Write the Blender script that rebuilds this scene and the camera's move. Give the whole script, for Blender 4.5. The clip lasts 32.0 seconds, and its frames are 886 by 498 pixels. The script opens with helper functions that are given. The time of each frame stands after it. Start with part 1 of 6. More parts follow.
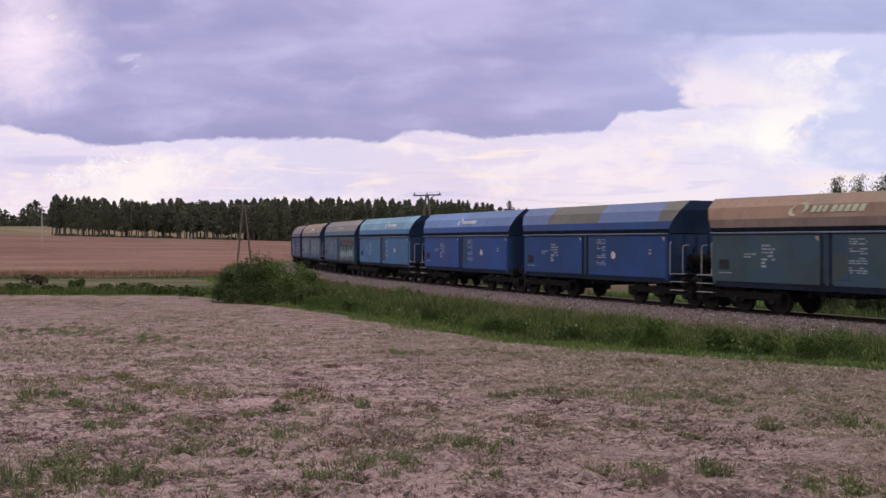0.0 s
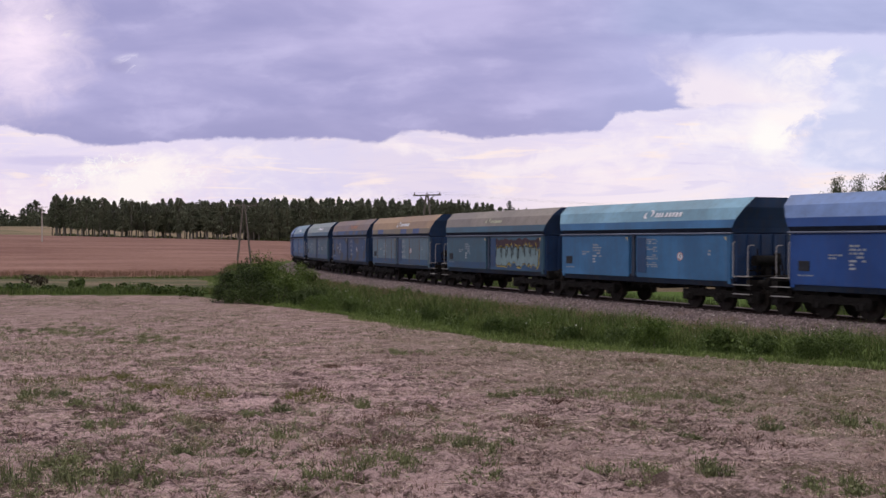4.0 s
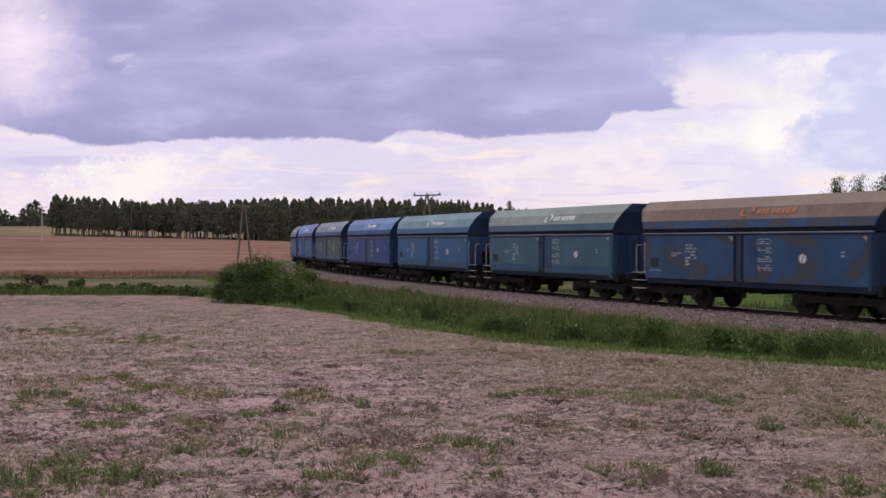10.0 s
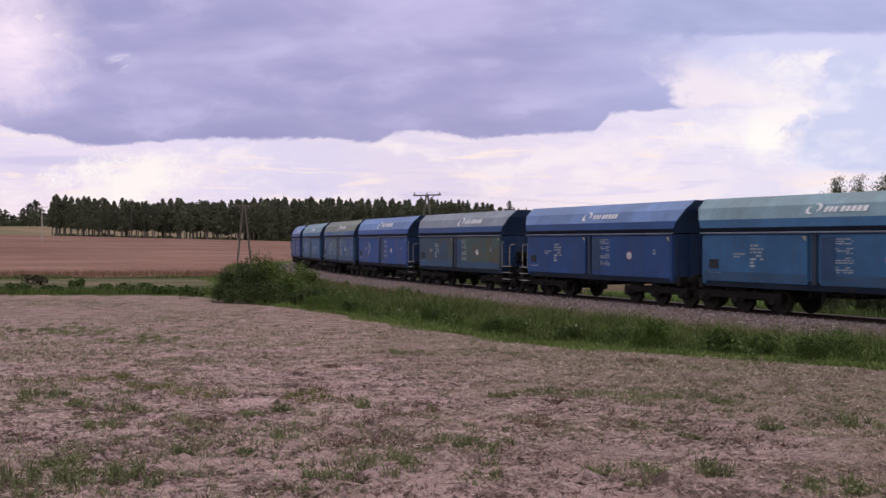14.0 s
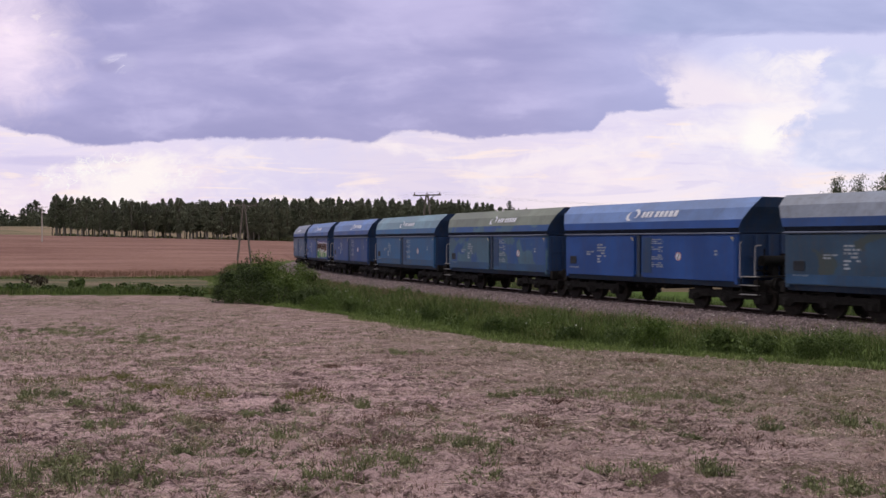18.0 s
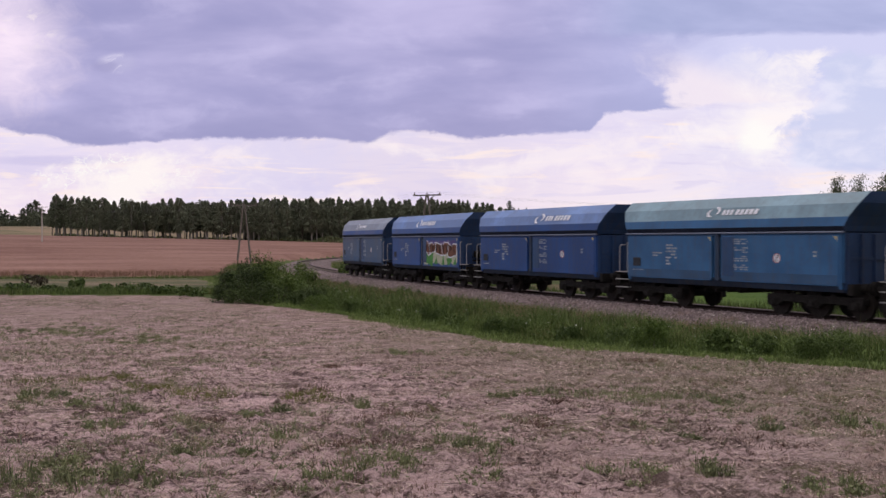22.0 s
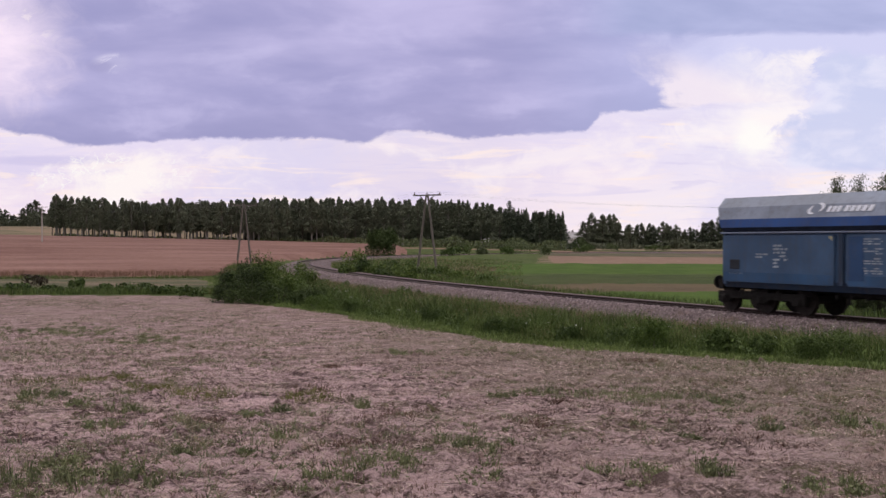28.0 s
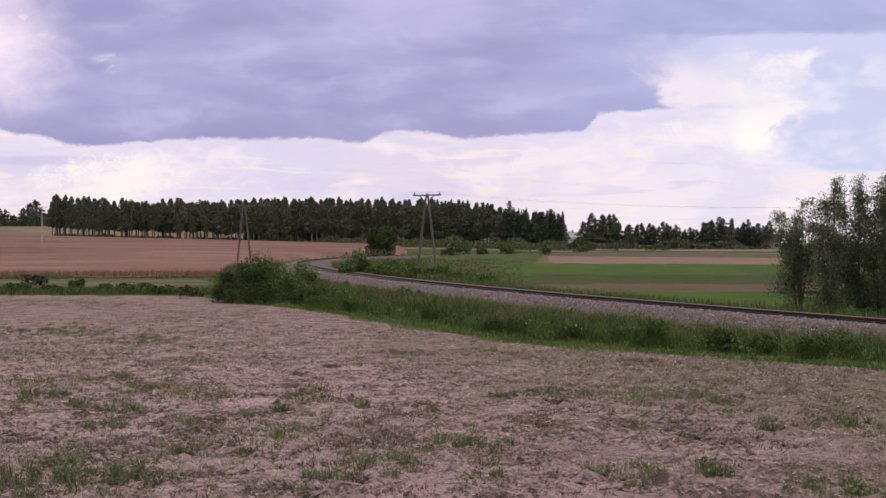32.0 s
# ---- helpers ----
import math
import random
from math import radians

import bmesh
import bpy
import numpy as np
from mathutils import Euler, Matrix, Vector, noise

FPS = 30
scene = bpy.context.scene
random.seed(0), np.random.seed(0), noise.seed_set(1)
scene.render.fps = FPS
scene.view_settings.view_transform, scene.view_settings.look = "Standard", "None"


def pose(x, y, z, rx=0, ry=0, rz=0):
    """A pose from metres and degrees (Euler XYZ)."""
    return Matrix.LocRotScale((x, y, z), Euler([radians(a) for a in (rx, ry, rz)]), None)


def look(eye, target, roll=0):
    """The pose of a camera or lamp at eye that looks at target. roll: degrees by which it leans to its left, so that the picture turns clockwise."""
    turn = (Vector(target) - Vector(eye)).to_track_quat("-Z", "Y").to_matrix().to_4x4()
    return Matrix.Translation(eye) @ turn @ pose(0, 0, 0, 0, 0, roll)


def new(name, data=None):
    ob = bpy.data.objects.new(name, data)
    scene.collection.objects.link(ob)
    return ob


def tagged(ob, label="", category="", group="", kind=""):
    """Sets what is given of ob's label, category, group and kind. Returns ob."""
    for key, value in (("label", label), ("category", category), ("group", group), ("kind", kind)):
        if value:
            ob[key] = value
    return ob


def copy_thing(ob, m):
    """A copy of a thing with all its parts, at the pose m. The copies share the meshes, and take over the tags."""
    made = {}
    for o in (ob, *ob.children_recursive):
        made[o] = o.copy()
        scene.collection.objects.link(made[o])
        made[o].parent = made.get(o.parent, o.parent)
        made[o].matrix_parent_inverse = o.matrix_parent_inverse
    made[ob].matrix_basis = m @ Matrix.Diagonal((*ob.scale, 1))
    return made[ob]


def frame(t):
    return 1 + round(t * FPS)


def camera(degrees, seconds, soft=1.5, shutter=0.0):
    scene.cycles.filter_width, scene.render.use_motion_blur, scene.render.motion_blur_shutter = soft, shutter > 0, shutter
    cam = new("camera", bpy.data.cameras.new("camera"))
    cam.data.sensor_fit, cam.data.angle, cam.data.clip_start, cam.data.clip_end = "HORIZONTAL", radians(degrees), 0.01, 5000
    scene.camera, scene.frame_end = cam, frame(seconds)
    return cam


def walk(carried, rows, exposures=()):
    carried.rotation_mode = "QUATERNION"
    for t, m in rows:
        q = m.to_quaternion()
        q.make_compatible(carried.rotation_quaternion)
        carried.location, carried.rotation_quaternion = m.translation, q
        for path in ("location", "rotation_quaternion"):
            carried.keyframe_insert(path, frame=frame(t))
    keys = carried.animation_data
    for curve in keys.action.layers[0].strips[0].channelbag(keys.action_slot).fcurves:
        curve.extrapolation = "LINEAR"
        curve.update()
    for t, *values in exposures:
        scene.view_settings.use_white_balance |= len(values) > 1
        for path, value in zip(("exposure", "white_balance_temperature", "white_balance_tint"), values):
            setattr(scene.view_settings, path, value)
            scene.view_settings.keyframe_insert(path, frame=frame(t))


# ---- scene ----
# Camera: fixed on a stand at the edge of a dry field. Rail top is z = 0.
EYE = (0.0, 0.0, 2.55)
cam = camera(45.93, 32.0, soft=1.5, shutter=0.4)
walk(cam, [(0.0, pose(*EYE, 89.60)), (32.0, pose(*EYE, 89.60))], [(0.0, 0.0), (32.0, 0.0)])

# ---- light: veiled sun and a bright overcast overhead ----
SUN_AZ, SUN_EL = -38.0, 64.0
world = bpy.data.worlds.new("world")
scene.world = world
world.use_nodes = True
wn = world.node_tree
sky_tex = wn.nodes.new("ShaderNodeTexSky")
sky_tex.sky_type = "NISHITA"
sky_tex.sun_disc = False
sky_tex.sun_elevation = radians(SUN_EL)
sky_tex.sun_rotation = radians(SUN_AZ)
veil = wn.nodes.new("ShaderNodeMix")
veil.data_type = "RGBA"
veil.inputs[0].default_value = 0.85
veil.inputs[7].default_value = (7.0, 6.25, 6.1, 1.0)
wn.links.new(sky_tex.outputs["Color"], veil.inputs[6])
wn.links.new(veil.outputs[2], wn.nodes["Background"].inputs["Color"])
wn.nodes["Background"].inputs["Strength"].default_value = 0.12
sun = new("sun", bpy.data.lights.new("sun", "SUN"))
sun.data.energy = 0.8
sun.data.angle = radians(24)
sun.data.color = (1.0, 0.92, 0.86)
sun.matrix_world = look((math.sin(radians(SUN_AZ)) * 100, math.cos(radians(SUN_AZ)) * 100, math.tan(radians(SUN_EL)) * 100), (0, 0, 0))


# ---- node helpers ----
class Nodes:
    def __init__(self, name):
        self.mat = bpy.data.materials.new(name)
        self.mat.use_nodes = True
        self.nt = self.mat.node_tree
        self.bsdf = self.nt.nodes["Principled BSDF"]
        self.out = self.nt.nodes["Material Output"]

    def put(self, socket, v):
        if isinstance(v, bpy.types.NodeSocket):
            self.nt.links.new(v, socket)
        else:
            socket.default_value = (*v, 1.0) if isinstance(v, tuple) and len(v) == 3 and socket.type == "RGBA" else v

    def coord(self, which="Object"):
        return self.nt.nodes.new("ShaderNodeTexCoord").outputs[which]

    def rand(self):
        return self.nt.nodes.new("ShaderNodeObjectInfo").outputs["Random"]

    def island(self):
        return self.nt.nodes.new("ShaderNodeNewGeometry").outputs["Random Per Island"]

    def m(self, op, a, b=0.0, c=0.0):
        n = self.nt.nodes.new("ShaderNodeMath")
        n.operation = op
        for k, v in enumerate((a, b, c)):
            self.put(n.inputs[k], v)
        return n.outputs[0]

    def sep(self, v):
        n = self.nt.nodes.new("ShaderNodeSeparateXYZ")
        self.put(n.inputs[0], v)
        return n.outputs

    def com(self, x, y, z=0.0):
        n = self.nt.nodes.new("ShaderNodeCombineXYZ")
        for k, v in enumerate((x, y, z)):
            self.put(n.inputs[k], v)
        return n.outputs[0]

    def scale(self, v, s):
        n = self.nt.nodes.new("ShaderNodeMapping")
        self.put(n.inputs[0], v)
        n.inputs["Scale"].default_value = s
        return n.outputs[0]

    def noise(self, v, scale, detail=4.0, rough=0.55, distort=0.0):
        n = self.nt.nodes.new("ShaderNodeTexNoise")
        self.put(n.inputs["Vector"], v)
        n.inputs["Scale"].default_value = scale
        n.inputs["Detail"].default_value = detail
        n.inputs["Roughness"].default_value = rough
        n.inputs["Distortion"].default_value = distort
        return n.outputs["Fac"]

    def step(self, v, a, b, lo=0.0, hi=1.0):
        n = self.nt.nodes.new("ShaderNodeMapRange")
        n.interpolation_type = "SMOOTHSTEP"
        self.put(n.inputs[0], v)
        for k, w in enumerate((a, b, lo, hi)):
            self.put(n.inputs[k + 1], w)
        return n.outputs[0]

    def mix(self, f, a, b):
        n = self.nt.nodes.new("ShaderNodeMix")
        n.data_type = "RGBA"
        self.put(n.inputs[0], f)
        self.put(n.inputs[6], a)
        self.put(n.inputs[7], b)
        return n.outputs[2]

    def curve(self, v, pts):
        n = self.nt.nodes.new("ShaderNodeFloatCurve")
        c = n.mapping.curves[0]
        while len(c.points) < len(pts):
            c.points.new(0.5, 0.5)
        for q, p in zip(c.points, pts):
            q.location = p
            q.handle_type = "VECTOR"
        n.mapping.update()
        self.put(n.inputs["Value"], v)
        return n.outputs[0]

    def bump(self, h, strength=0.4, dist=0.05):
        n = self.nt.nodes.new("ShaderNodeBump")
        n.inputs["Strength"].default_value = strength
        n.inputs["Distance"].default_value = dist
        self.put(n.inputs["Height"], h)
        self.nt.links.new(n.outputs[0], self.bsdf.inputs["Normal"])

    def finish(self, color, rough=0.7, metal=0.0, spec=0.3):
        self.put(self.bsdf.inputs["Base Color"], color)
        self.put(self.bsdf.inputs["Roughness"], rough)
        self.bsdf.inputs["Metallic"].default_value = metal
        self.bsdf.inputs["Specular IOR Level"].default_value = spec
        return self.mat


# ---- materials ----
def plain(name, c, rough=0.7, var=0.25, scale=3.0, metal=0.0, bump=0.0):
    g = Nodes(name)
    p = g.coord()
    a = g.noise(p, scale, 5)
    b = g.noise(p, scale * 9, 3)
    f = g.m("ADD", g.m("MULTIPLY", a, 0.65), g.m("MULTIPLY", b, 0.35))
    dark = tuple(v * (1 - var) for v in c)
    light = tuple(min(1, v * (1 + var)) for v in c)
    if bump:
        g.bump(f, bump, 0.03)
    return g.finish(g.mix(g.step(f, 0.3, 0.7), dark, light), rough, metal)


def leafy(name, dark, light, rough=0.6):
    g = Nodes(name)
    p = g.coord()
    f = g.m("ADD", g.m("MULTIPLY", g.island(), 0.6), g.m("MULTIPLY", g.noise(p, 0.9, 3), 0.6))
    f = g.m("ADD", f, g.m("MULTIPLY", g.m("SUBTRACT", g.rand(), 0.5), 0.25))
    m = g.finish(g.mix(g.step(f, 0.15, 1.0), dark, light), rough, 0.0, 0.2)
    return m


def grassy(name, dark, light, straw):
    """Blades whose tone drifts in clumps, some of it dried."""
    g = Nodes(name)
    p = g.coord()
    f = g.m("ADD", g.m("MULTIPLY", g.island(), 0.5), g.m("MULTIPLY", g.noise(p, 1.6, 3), 0.7))
    col = g.mix(g.step(f, 0.2, 0.95), dark, light)
    col = g.mix(g.step(g.noise(p, 0.75, 4, 0.6), 0.50, 0.66, 0.0, 0.75), col, dark)
    dry = g.m("MULTIPLY", g.step(g.noise(p, 0.33, 4, 0.6), 0.50, 0.68), g.step(g.island(), 0.35, 0.9))
    return g.finish(g.mix(g.m("MULTIPLY", dry, 0.5), col, straw), 0.6, 0.0, 0.2)


def painted(name, c, dirt=(0.09, 0.075, 0.06), amount=0.35, patch=None, cover=0.0, cells=(0.85, 1.9)):
    """Weathered wagon paint: faded areas, run-off streaks, rust freckles, optional repainted patches."""
    g = Nodes(name)
    p = g.coord()
    r = g.m("MULTIPLY", g.rand(), 40.0)
    x, y, z = g.sep(p)
    q = g.com(g.m("ADD", x, r), y, z)
    fade = g.noise(q, 0.55, 5)
    streak = g.noise(g.scale(q, (5.0, 5.0, 0.35)), 1.0, 4)
    fine = g.noise(q, 9.0, 4)
    col = g.mix(g.step(fade, 0.35, 0.7), tuple(v * 0.82 for v in c), tuple(min(1, v * 1.18 + 0.008) for v in c))
    if patch:
        if cells is None:
            area = g.m("ADD", g.noise(q, 0.62, 3, 0.5, 0.6), g.m("MULTIPLY", g.m("SUBTRACT", fine, 0.5), 0.06))
            col = g.mix(g.step(area, 0.55 - cover, 0.59 - cover, 0.0, 0.85), col, patch)
            patch = None
    if patch:
        n = g.nt.nodes.new("ShaderNodeTexWhiteNoise")
        n.noise_dimensions = "2D"
        row = g.m("FLOOR", g.m("MULTIPLY_ADD", z, cells[1], g.m("MULTIPLY_ADD", fine, 0.07, 0.31)), 0.0)
        col_x = g.m("MULTIPLY_ADD", x, cells[0], g.m("MULTIPLY_ADD", row, 0.37, g.m("MULTIPLY_ADD", fine, 0.07, r)))
        g.put(n.inputs["Vector"], g.com(g.m("FLOOR", col_x, 0.0), row, 0.0))
        tone = n.outputs["Value"]
        col = g.mix(g.step(tone, 0.70 - cover, 0.72 - cover, 0.0, 0.85), col, patch)
    d = g.m("MULTIPLY", g.step(g.m("ADD", g.m("MULTIPLY", streak, 0.6), g.m("MULTIPLY", fine, 0.4)), 0.42, 0.75), amount)
    col = g.mix(d, col, dirt)
    col = g.mix(g.step(g.noise(q, 3.5, 8, 0.7), 0.66, 0.74, 0.0, 0.7), col, (0.11, 0.05, 0.028))
    g.bump(fine, 0.08, 0.01)
    return g.finish(col, g.step(fade, 0.3, 0.7, 0.42, 0.62), 0.0, 0.35)


def make_soil():
    g = Nodes("dry_soil")
    p = g.coord()
    big = g.noise(p, 0.14, 4)
    clod = g.noise(g.scale(p, (0.8, 1.2, 1.0)), 7.0, 6, 0.66, 0.5)
    mid = g.noise(p, 1.3, 5, 0.6)
    fine = g.noise(p, 24.0, 5, 0.7)
    straw = g.noise(g.scale(p, (26.0, 60.0, 20.0)), 1.0, 4, 0.75, 1.2)
    f = g.m("ADD", g.m("MULTIPLY", clod, 0.42), g.m("ADD", g.m("MULTIPLY", fine, 0.26), g.m("MULTIPLY", mid, 0.32)))
    col = g.mix(g.step(f, 0.435, 0.555), (0.075, 0.046, 0.048), (0.72, 0.525, 0.545))
    col = g.mix(g.step(big, 0.36, 0.64, 0.0, 0.38), col, (0.36, 0.27, 0.25))
    px, py, pz = g.sep(p)
    cover = g.step(g.m("ADD", g.m("MULTIPLY_ADD", py, 0.6, g.m("MULTIPLY", px, 1.9)), g.m("MULTIPLY", big, 16.0)), 13.0, 30.0, 0.0, 0.85)
    cover = g.m("MAXIMUM", cover, g.step(py, 18.0, 52.0, 0.0, 0.62))
    col = g.mix(g.m("MULTIPLY", cover, g.step(g.noise(p, 3.0, 6, 0.7), 0.3, 0.6, 0.5, 1.0)), col, g.mix(g.step(px, -8.0, 6.0), (0.245, 0.178, 0.158), (0.215, 0.188, 0.142)))
    col = g.mix(g.m("MULTIPLY", g.step(straw, 0.55, 0.64), 0.6), col, (0.72, 0.58, 0.56))
    green = g.m("MULTIPLY", g.step(g.noise(p, 0.45, 5, 0.6), 0.46, 0.62), g.step(g.noise(p, 7.0, 6, 0.78), 0.46, 0.60))
    col = g.mix(g.m("MULTIPLY", green, 0.6), col, (0.15, 0.165, 0.06))
    g.bump(g.m("ADD", g.m("MULTIPLY", clod, 0.8), g.m("MULTIPLY", fine, 0.3)), 1.0, 0.16)
    return g.finish(col, 0.95, 0.0, 0.03)


def make_meadow(name, dark, light, tan, share):
    g = Nodes(name)
    p = g.coord()
    f = g.m("ADD", g.m("MULTIPLY", g.noise(p, 0.25, 5), 0.5), g.m("MULTIPLY", g.noise(p, 6.0, 5, 0.7), 0.5))
    col = g.mix(g.step(f, 0.35, 0.65), dark, light)
    col = g.mix(g.step(g.noise(g.scale(p, (0.05, 0.22, 0.2)), 1.0, 5), 0.62 - share, 0.78 - share, 0.0, 0.8), col, tan)
    g.bump(g.noise(p, 4.0, 6, 0.7), 0.7, 0.15)
    return g.finish(col, 0.9, 0.0, 0.1)


def make_wheat():
    g = Nodes("ripe_grain")
    p = g.coord()
    lanes = g.noise(g.scale(p, (0.035, 0.075, 0.1)), 1.0, 6, 0.65)
    fine = g.noise(p, 1.2, 7, 0.8)
    f = g.m("ADD", g.m("MULTIPLY", lanes, 0.5), g.m("MULTIPLY", fine, 0.5))
    col = g.mix(g.step(f, 0.34, 0.66), (0.175, 0.088, 0.071), (0.35, 0.212, 0.176))
    g.bump(fine, 0.8, 0.2)
    return g.finish(col, 0.9, 0.0, 0.1)


def make_ballast():
    g = Nodes("ballast_stone")
    p = g.coord()
    n = g.nt.nodes.new("ShaderNodeTexVoronoi")
    n.inputs["Scale"].default_value = 14.0
    g.put(n.inputs["Vector"], p)
    shade = g.sep(n.outputs["Color"])[0]
    col = g.mix(shade, (0.07, 0.054, 0.056), (0.27, 0.212, 0.218))
    col = g.mix(g.step(g.noise(p, 0.8, 4), 0.45, 0.7, 0.0, 0.5), col, (0.17, 0.11, 0.085))
    g.bump(g.m("SUBTRACT", 1.0, n.outputs["Distance"]), 0.9, 0.05)
    return g.finish(col, 0.9, 0.0, 0.2)


def make_stone():
    g = Nodes("loose_stone")
    f = g.m("ADD", g.m("MULTIPLY", g.island(), 0.8), g.m("MULTIPLY", g.noise(g.coord(), 8.0, 3), 0.3))
    return g.finish(g.mix(f, (0.06, 0.047, 0.05), (0.44, 0.36, 0.37)), 0.9, 0.0, 0.2)


def make_sky():
    """Evening cloud deck: a dark lavender bank over a pale, warm band, sun-lit cloud rims."""
    g = Nodes("cloud_sky")
    x, y, z = g.sep(g.coord())
    yy = g.m("SQRT", g.m("ADD", g.m("MULTIPLY", y, y), g.m("MULTIPLY", g.m("MULTIPLY", x, x), 0.02)))
    u = g.m("MULTIPLY_ADD", g.m("DIVIDE", x, yy), 1.85, 0.784)
    v = g.m("SUBTRACT", 0.428, g.m("MULTIPLY", g.m("DIVIDE", g.m("SUBTRACT", z, 2.55), yy), 1.85))
    v = g.m("MAXIMUM", v, -1.5)
    uv = g.com(u, v)
    wob = g.m("SUBTRACT", g.noise(g.scale(uv, (7.0, 13.0, 1.0)), 1.0, 8, 0.62, 0.5), 0.5)
    puff = g.m("SUBTRACT", g.noise(g.scale(uv, (17.0, 24.0, 1.0)), 1.0, 7, 0.65, 0.8), 0.5)
    streak = g.noise(g.scale(uv, (2.4, 19.0, 1.0)), 1.0, 6, 0.58, 0.9)
    soft = g.noise(g.scale(uv, (3.2, 8.0, 1.0)), 1.0, 7, 0.58, 0.5)
    big = g.noise(g.scale(uv, (1.7, 3.4, 1.0)), 1.3, 5, 0.5, 0.4)

    def spot(cu, cv, ru, rv, ragged=1.0):
        a = g.m("DIVIDE", g.m("SUBTRACT", u, cu), ru)
        b = g.m("DIVIDE", g.m("SUBTRACT", v, cv), rv)
        d = g.m("SQRT", g.m("ADD", g.m("MULTIPLY", a, a), g.m("MULTIPLY", b, b)))
        return g.m("ADD", d, g.m("MULTIPLY", g.m("ADD", wob, puff), ragged))

    # pale band below the bank, with cream and lavender streaks
    low = g.mix(g.step(v, 0.24, 0.40), (0.80, 0.72, 0.90), (0.89, 0.75, 0.86))
    low = g.mix(g.step(u, 0.9, 1.5, 0.0, 0.7), low, (0.86, 0.83, 0.96))
    low = g.mix(g.m("MULTIPLY", g.step(u, 0.7, 1.2), g.step(v, 0.28, 0.37, 0.0, 0.6)), low, (0.95, 0.86, 0.90))
    low = g.mix(g.m("MULTIPLY", g.step(u, 0.3, 0.55), g.step(u, 1.05, 0.8, 0.0, 0.6)), low, (0.77, 0.69, 0.83))
    low = g.mix(g.step(streak, 0.50, 0.70, 0.0, 0.65), low, (1.0, 0.86, 0.88))
    low = g.mix(g.step(streak, 0.47, 0.33, 0.0, 0.45), low, (0.68, 0.62, 0.85))
    low = g.mix(g.step(g.m("ADD", soft, g.m("MULTIPLY", puff, 0.35)), 0.50, 0.66, 0.0, 0.6), low, (1.0, 0.90, 0.91))
    low = g.mix(g.step(g.m("ADD", big, g.m("MULTIPLY", puff, 0.3)), 0.46, 0.34, 0.0, 0.5), low, (0.72, 0.68, 0.90))
    wisps = g.noise(g.scale(uv, (4.5, 40.0, 1.0)), 1.0, 6, 0.6, 0.8)
    low = g.mix(g.m("MULTIPLY", g.step(wisps, 0.53, 0.64), g.step(soft, 0.42, 0.56, 0.15, 0.75)), low, (1.0, 0.84, 0.80))
    low = g.mix(g.m("MULTIPLY", g.step(wisps, 0.45, 0.36, 0.0, 0.5), g.step(soft, 0.6, 0.45)), low, (0.70, 0.64, 0.86))
    low = g.mix(g.step(spot(0.10, 0.285, 0.16, 0.012, 0.6), 1.0, 0.4, 0.0, 0.6), low, (0.60, 0.55, 0.80))
    # the bank itself
    edge = g.curve(g.m("DIVIDE", g.m("MAXIMUM", g.m("MINIMUM", u, 1.6), 0.0), 1.6), [(0.0, 0.226), (0.04, 0.242), (0.085, 0.257), (0.16, 0.254), (0.27, 0.250), (0.34, 0.247), (0.41, 0.256), (0.435, 0.240), (0.49, 0.238), (0.52, 0.246), (0.60, 0.238), (0.655, 0.238), (0.672, 0.205), (0.72, 0.199), (0.775, 0.194), (0.80, 0.188), (0.9, 0.186), (1.0, 0.19)])
    t = g.m("ADD", g.m("SUBTRACT", edge, v), g.m("ADD", g.m("MULTIPLY", wob, 0.03), g.m("MULTIPLY", puff, 0.022)))
    bank = g.step(t, -0.002, 0.007)
    veils = g.noise(g.scale(uv, (2.0, 9.5, 1.0)), 1.0, 6, 0.52, 0.35)
    rolls = g.noise(g.scale(uv, (5.0, 15.0, 1.0)), 1.0, 5, 0.5, 0.3)
    core = g.m("ADD", g.m("ADD", g.m("MULTIPLY", veils, 0.45), g.m("MULTIPLY", big, 0.3)), g.m("MULTIPLY", rolls, 0.25))
    dk = g.mix(g.step(core, 0.36, 0.62), (0.355, 0.345, 0.600), (0.550, 0.510, 0.785))
    dk = g.mix(g.step(g.m("ADD", t, g.m("MULTIPLY", g.m("SUBTRACT", rolls, 0.5), 0.08)), 0.085, 0.0, 0.0, 0.55), dk, (0.325, 0.315, 0.545))
    dk = g.mix(g.step(g.m("ADD", rolls, g.m("MULTIPLY", puff, 0.4)), 0.50, 0.72, 0.0, 0.3), dk, (0.62, 0.58, 0.85))
    # bluer and thinner to the right, ending in a ragged edge against a bright gap
    dk = g.mix(g.step(u, 0.86, 1.2, 0.0, 0.55), dk, (0.47, 0.50, 0.79))
    strip = g.step(g.m("ADD", v, g.m("ADD", g.m("MULTIPLY", wob, 0.03), g.m("MULTIPLY", g.m("SUBTRACT", veils, 0.5), 0.03))), 0.050, 0.066)
    ridge = g.m("SUBTRACT", g.m("ADD", u, g.m("ADD", g.m("MULTIPLY", wob, 0.20), g.m("MULTIPLY", puff, 0.10))), g.m("MULTIPLY_ADD", g.m("ABSOLUTE", g.m("SUBTRACT", v, 0.155)), 0.35, 1.195))
    blur = g.step(v, 0.09, 0.16, 0.11, 0.03)
    thin = g.m("MULTIPLY", g.step(ridge, g.m("MULTIPLY", blur, -1.0), blur), strip)
    dk = g.mix(thin, dk, g.mix(g.step(g.m("ADD", v, g.m("MULTIPLY", g.m("SUBTRACT", 1.25, u), 0.35)), 0.085, 0.15), (0.66, 0.66, 0.91), (0.89, 0.80, 0.90)))
